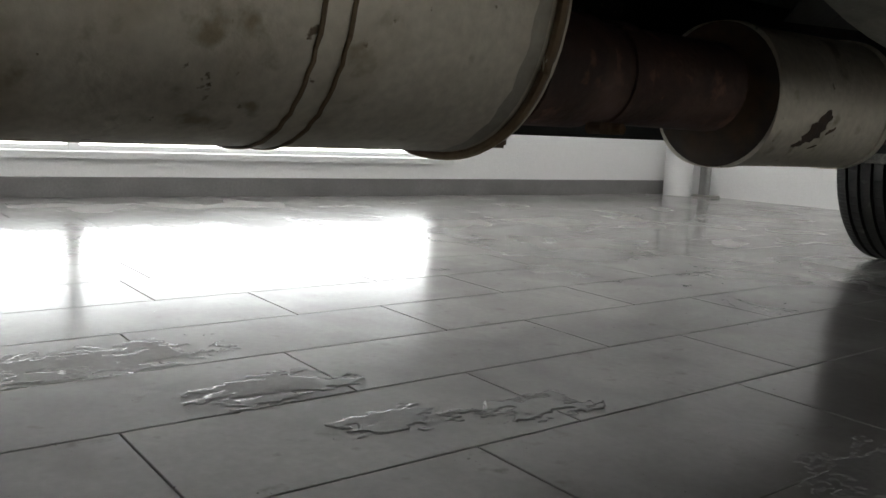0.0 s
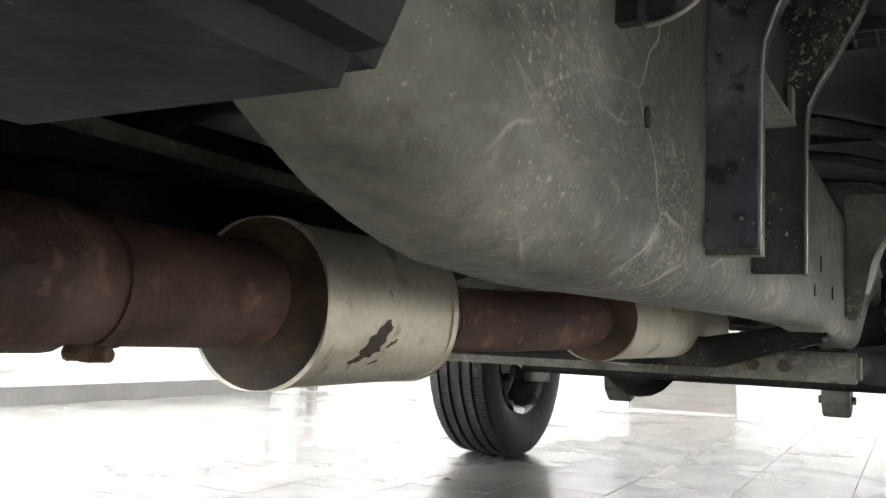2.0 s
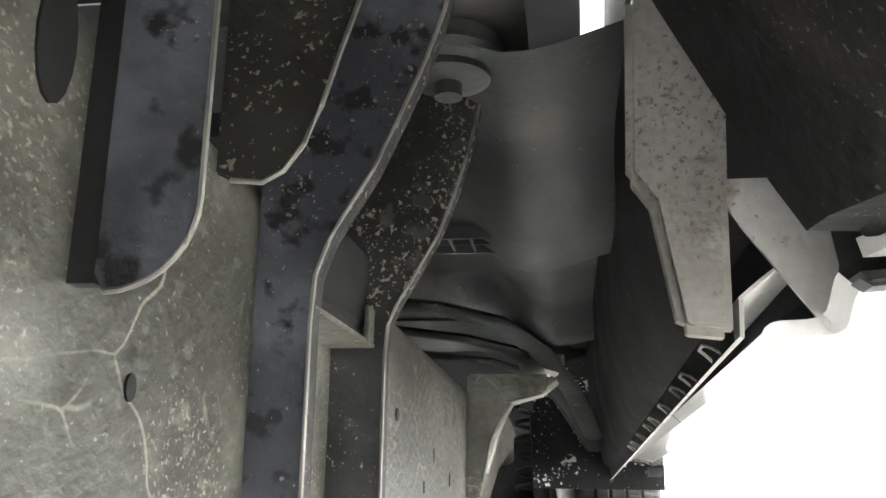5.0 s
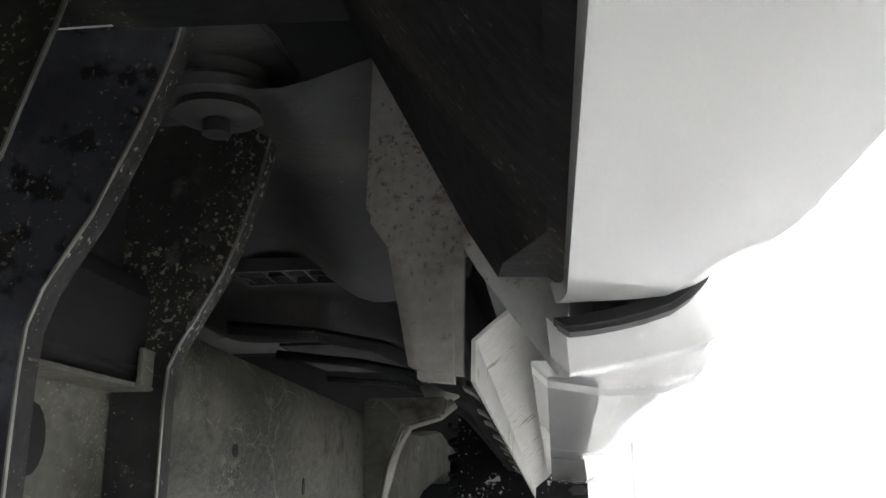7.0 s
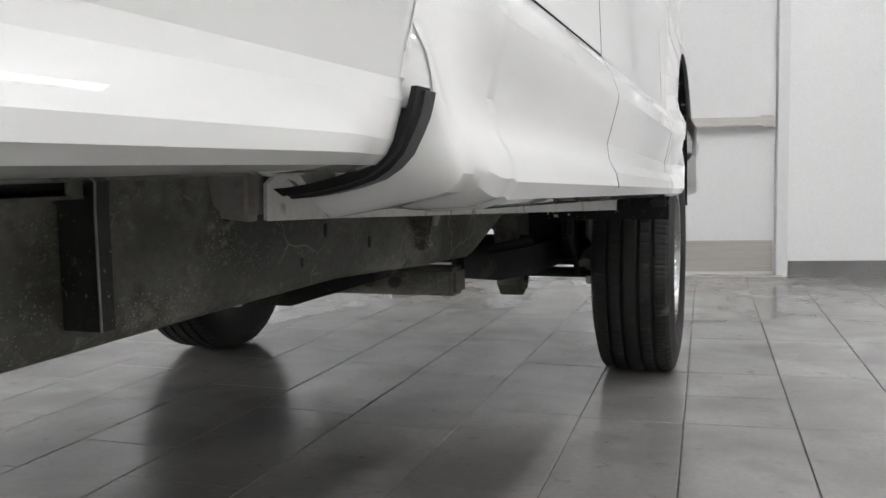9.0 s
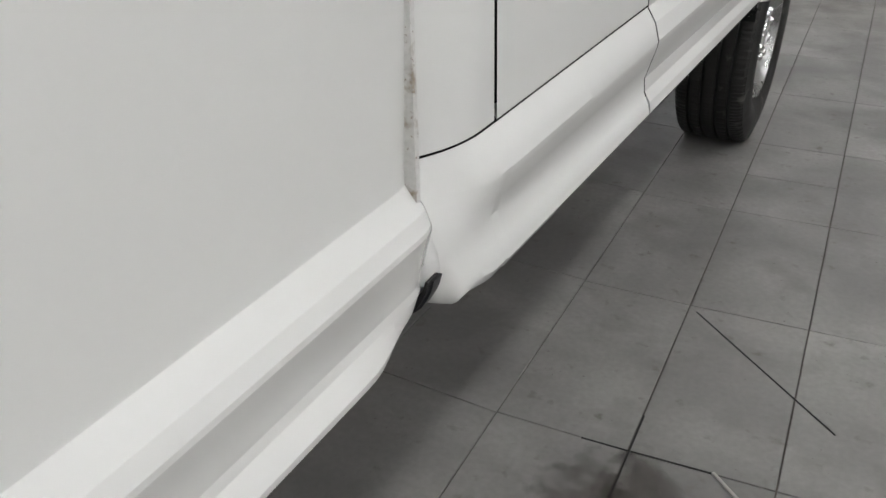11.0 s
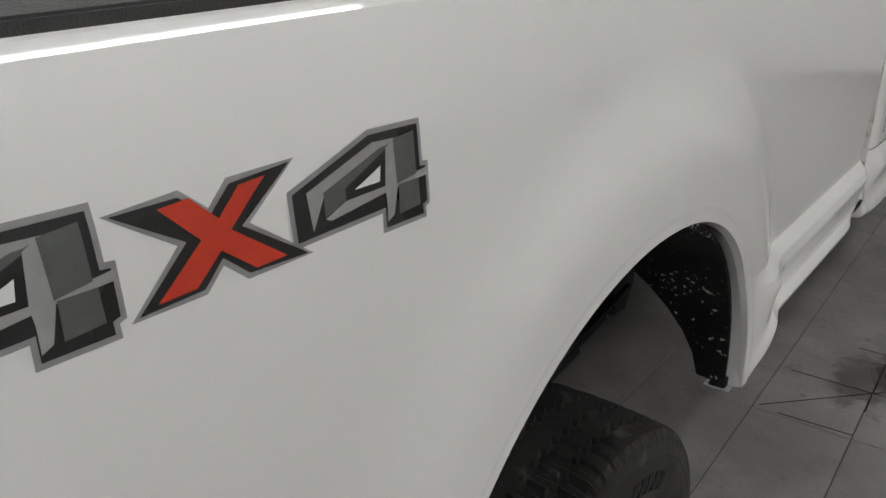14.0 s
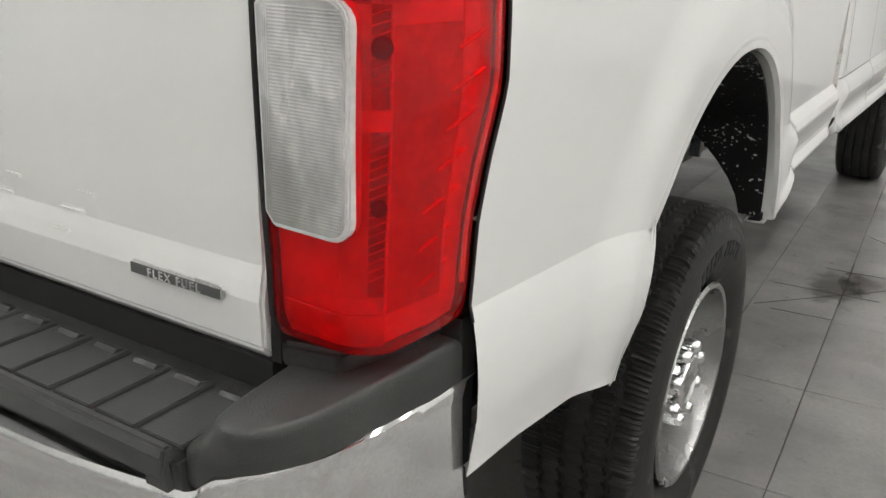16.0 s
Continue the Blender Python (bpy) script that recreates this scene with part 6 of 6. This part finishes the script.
def four(y0, w, z0, h, parent):
    """The figure four: u across 0..1, t up 0..1."""
    def P(pts):
        return [(y0 + u * w, z0 + t * h) for u, t in pts]
    outer = [(0.0, 0.70), (0.54, 1.0), (0.93, 0.97), (0.945, 0.56), (0.99, 0.55), (1.0, 0.13), (0.965, 0.11), (0.97, 0.0), (0.62, 0.02), (0.62, 0.21), (0.02, 0.21)]
    o = P(outer)
    decal_piece("outline", o, DECAL_EDGE, 0.0006, parent)
    decal_piece("field", grow(o, -0.0042), DECAL_BLACK, 0.0010, parent)
    decal_piece("bevel_face", P([(0.11, 0.645), (0.56, 0.885), (0.75, 0.86), (0.60, 0.79), (0.22, 0.57), (0.20, 0.50), (0.14, 0.30)]), DECAL_LIGHT, 0.0014, parent)
    decal_piece("bevel_face", P([(0.215, 0.60), (0.62, 0.82), (0.70, 0.82), (0.36, 0.57), (0.36, 0.46), (0.22, 0.38)]), DECAL_GREY, 0.0016, parent)
    decal_piece("foot_face", P([(0.22, 0.37), (0.36, 0.46), (0.72, 0.46), (0.98, 0.50), (0.97, 0.42), (0.72, 0.41), (0.26, 0.34)]), DECAL_LIGHT, 0.0017, parent)
    decal_piece("stem", P([(0.64, 0.44), (0.655, 0.80), (0.71, 0.86), (0.74, 0.44), (0.70, 0.16), (0.65, 0.12), (0.65, 0.32)]), DECAL_LIGHT, 0.0018, parent)
    decal_piece("stem", P([(0.71, 0.86), (0.87, 0.88), (0.885, 0.47), (0.73, 0.44)]), DECAL_GREY, 0.0020, parent)
    decal_piece("stem", P([(0.74, 0.43), (0.90, 0.42), (0.91, 0.16), (0.74, 0.15)]), DECAL_GREY, 0.0020, parent)
    decal_piece("window", P([(0.42, 0.53), (0.60, 0.52), (0.61, 0.66)]), PAINT, 0.0021, parent)


four(-0.900, 0.163, 1.315, 0.092, bed_side)
xo = [(-0.744, 1.3935), (-0.688, 1.3955), (-0.667, 1.378), (-0.650, 1.394), (-0.588, 1.3935), (-0.634, 1.358), (-0.576, 1.317), (-0.640, 1.318), (-0.660, 1.335), (-0.676, 1.3195), (-0.735, 1.321), (-0.694, 1.360)]
decal_piece("outline", xo, DECAL_EDGE, 0.0006, bed_side)
decal_piece("field", grow(xo, -0.0042), DECAL_BLACK, 0.0010, bed_side)
decal_piece("cross", [(-0.706, 1.388), (-0.682, 1.389), (-0.660, 1.369), (-0.641, 1.387), (-0.617, 1.388), (-0.651, 1.3585), (-0.603, 1.324), (-0.632, 1.324), (-0.661, 1.3465), (-0.684, 1.327), (-0.715, 1.327), (-0.676, 1.3585)], DECAL_RED, 0.0014, bed_side)
four(-0.598, 0.166, 1.305, 0.092, bed_side)

# --- loose things on the floor ---
stick = empty("metal_strip", (1.38, 2.13, 0))
tagged(stick, "thin pale bent metal strip lying on the tiles", "strip")
d = Vector((0.211, -0.192, 0)).normalized()
nrm = Vector((-d.y, d.x, 0)) * 0.004
a, b = Vector((1.275, 2.227, 0)), Vector((1.499, 2.029, 0))
part("strip", *prism([tuple((a + nrm)[:2]), tuple((b + nrm)[:2]), tuple((b - nrm)[:2]), tuple((a - nrm)[:2])], "z", 0.0005, 0.006), STEEL, stick, bevel=0.001)
d2 = Vector((0.096, 0.096, 0)).normalized()
n2, c2 = Vector((-d2.y, d2.x, 0)) * 0.004, b + d * 0.004
part("strip", *prism([tuple((c2 + n2)[:2]), tuple((c2 + d2 * 0.4 + n2)[:2]), tuple((c2 + d2 * 0.4 - n2)[:2]), tuple((c2 - n2)[:2])], "z", 0.0005, 0.0055), STEEL, stick, bevel=0.001)


def melt(cx, cy, rx, ry, seed, cell=0.0036):
    """Shallow water with a ragged, broken outline and a rounded rim, laid out on a fine grid."""
    na, nb = int(2.6 * rx / cell), int(2.6 * ry / cell)
    def depth(i, j):
        x, y = -1.3 * rx + i * cell, -1.3 * ry + j * cell
        q = 1.0 - math.hypot(x / rx, y / ry)
        q += 0.9 * noise.fractal(Vector((x * 20 + seed * 3.1, y * 12, seed)), 0.5, 2.0, 6) + 0.55 * noise.noise(Vector((x * 95, y * 55, seed)))
        return q
    h = {(i, j): depth(i, j) for i in range(na) for j in range(nb)}
    vs, fs, at = [], [], {}
    for (i, j), q in h.items():
        at[i, j] = len(vs)
        t = max(-1.0, min(1.0, q / 0.16))
        vs.append((cx - 1.3 * rx + i * cell, cy - 1.3 * ry + j * cell, 0.0016 * (1 - (1 - t) ** 2) if t > 0 else 0.004 * t))
    for i in range(na - 1):
        for j in range(nb - 1):
            q = ((i, j), (i + 1, j), (i + 1, j + 1), (i, j + 1))
            if max(h[k] for k in q) > 0.0:
                fs.append(tuple(at[k] for k in q))
    used = sorted({k for f in fs for k in f})
    turn = {k: n for n, k in enumerate(used)}
    ob = part("melt_puddle", [vs[k] for k in used], [tuple(turn[k] for k in f) for f in fs], WATER, smooth=True, sharp=180)
    return tagged(ob, "shallow ragged meltwater puddle on the grey tiles", "puddle", "meltwater puddles")


melt(-0.87, 1.05, 0.09, 0.22, 1)
melt(-0.57, 1.28, 0.07, 0.13, 2)
melt(-0.34, 1.36, 0.05, 0.09, 3)
melt(-0.28, 1.62, 0.05, 0.11, 5)
melt(0.17, 1.85, 0.07, 0.12, 7)
for x, y, rx, ry, z, text in ((1.075, 1.97, 0.15, 0.26, 0.0006, "dark brown damp stain around a tile crossing"), (1.165, 2.10, 0.10, 0.17, 0.0009, "faint damp stain on a grey tile")):
    ring = [(x + rx * math.cos(2 * math.pi * k / 40), y + ry * math.sin(2 * math.pi * k / 40), z) for k in range(40)]
    tagged(part("damp_stain", ring, [tuple(range(40))], STAIN), text, "stain")
CUTS = [((0.845, 1.884), (1.112, 1.904)), ((1.116, 1.904), (1.25, 1.912)), ((0.832, 1.591), (1.108, 1.900)), ((1.114, 1.904), (1.29, 2.105)), ((0.894, 1.582), (1.119, 1.604)),
        ((1.101, 2.819), (1.485, 2.47)), ((0.998, 2.206), (1.10, 2.2125)), ((1.106, 2.2135), (1.274, 2.227)), ((1.113, 1.915), (1.098, 2.34)), ((1.119, 1.77), (1.1125, 1.893))]
for p, q in CUTS:
    d = (Vector(q) - Vector(p)).normalized()
    nn = Vector((-d.y, d.x)) * 0.0019
    tagged(part("cut_joint", *prism([tuple(Vector(p) + nn), tuple(Vector(q) + nn), tuple(Vector(q) - nn), tuple(Vector(p) - nn)], "z", 0.0002, 0.0013), GAP), "thin dark cut line across the tiles", "joint", "cut lines in the tiles")

# ---- floor tiles ----
LINES = [-0.503 - 0.2775 * i for i in range(19, -1, -1)] + [-0.20] + [0.13, 0.465, 0.80] + [1.10 + 0.30 * i for i in range(16)]
BOND = [2.051, 2.27, 2.033, 1.80, 2.21, 1.968]      # where the cross joints of each row fall
tiles = []
for i in range(len(LINES) - 1):
    x0, x1 = LINES[i], LINES[i + 1]
    left = x0 < 0.7
    length = 0.64 if left else 0.632
    off = BOND[(20 - i) % 6] if left else 2.213
    cuts = [off + length * k for k in range(-16, 12)]
    if 1.0 < x0 < 1.2:
        cuts = sorted(cuts + [3.79])
    for y0, y1 in zip(cuts, cuts[1:]):
        if y1 < -6.4 or y0 > 8.6 or y1 - y0 < 0.05:
            continue
        tiles.append((x0, x1, y0, y1))
meshes = {}


def tile_box(x0, x1, y0, y1):
    g, b = 0.0016, 0.0012

    def sk(x, y, z):
        return (x - lerp(x, [(0.465, 0.012), (1.0, 0.034)]) * (y - 2.2), y + 0.08 * (x - 1.1) * step(0.75, 0.85, x), z)
    top = [(x0 + g + b, y0 + g + b), (x1 - g - b, y0 + g + b), (x1 - g - b, y1 - g - b), (x0 + g + b, y1 - g - b)]
    rim = [(x0 + g, y0 + g), (x1 - g, y0 + g), (x1 - g, y1 - g), (x0 + g, y1 - g)]
    v = [sk(*p, 0.0) for p in top] + [sk(*p, -0.0012) for p in rim] + [sk(*p, -0.0075) for p in rim]
    f = [(0, 1, 2, 3)] + [(4 + i, 4 + (i + 1) % 4, (i + 1) % 4, i) for i in range(4)] + [(8 + i, 8 + (i + 1) % 4, 4 + (i + 1) % 4, 4 + i) for i in range(4)]
    return v, f


near = [t for t in tiles if -2.6 < t[0] < 1.9 and 0.2 < t[2] < 6.3][:300]
rest = [t for t in tiles if t not in near]
for t in near:
    v, f = tile_box(*t)
    me = bpy.data.meshes.new("tile")
    me.from_pydata(v, [], f)
    me.materials.append(TILE)
    ob = new("tile", me)
    ob.parent = floor
v, f = joined(*[tile_box(*t) for t in rest])
me = bpy.data.meshes.new("far_tiles")
me.from_pydata(v, [], f)
me.materials.append(TILE)
ob = new("far_tiles", me)
ob.parent = floor
ob["kind"] = "stuff"
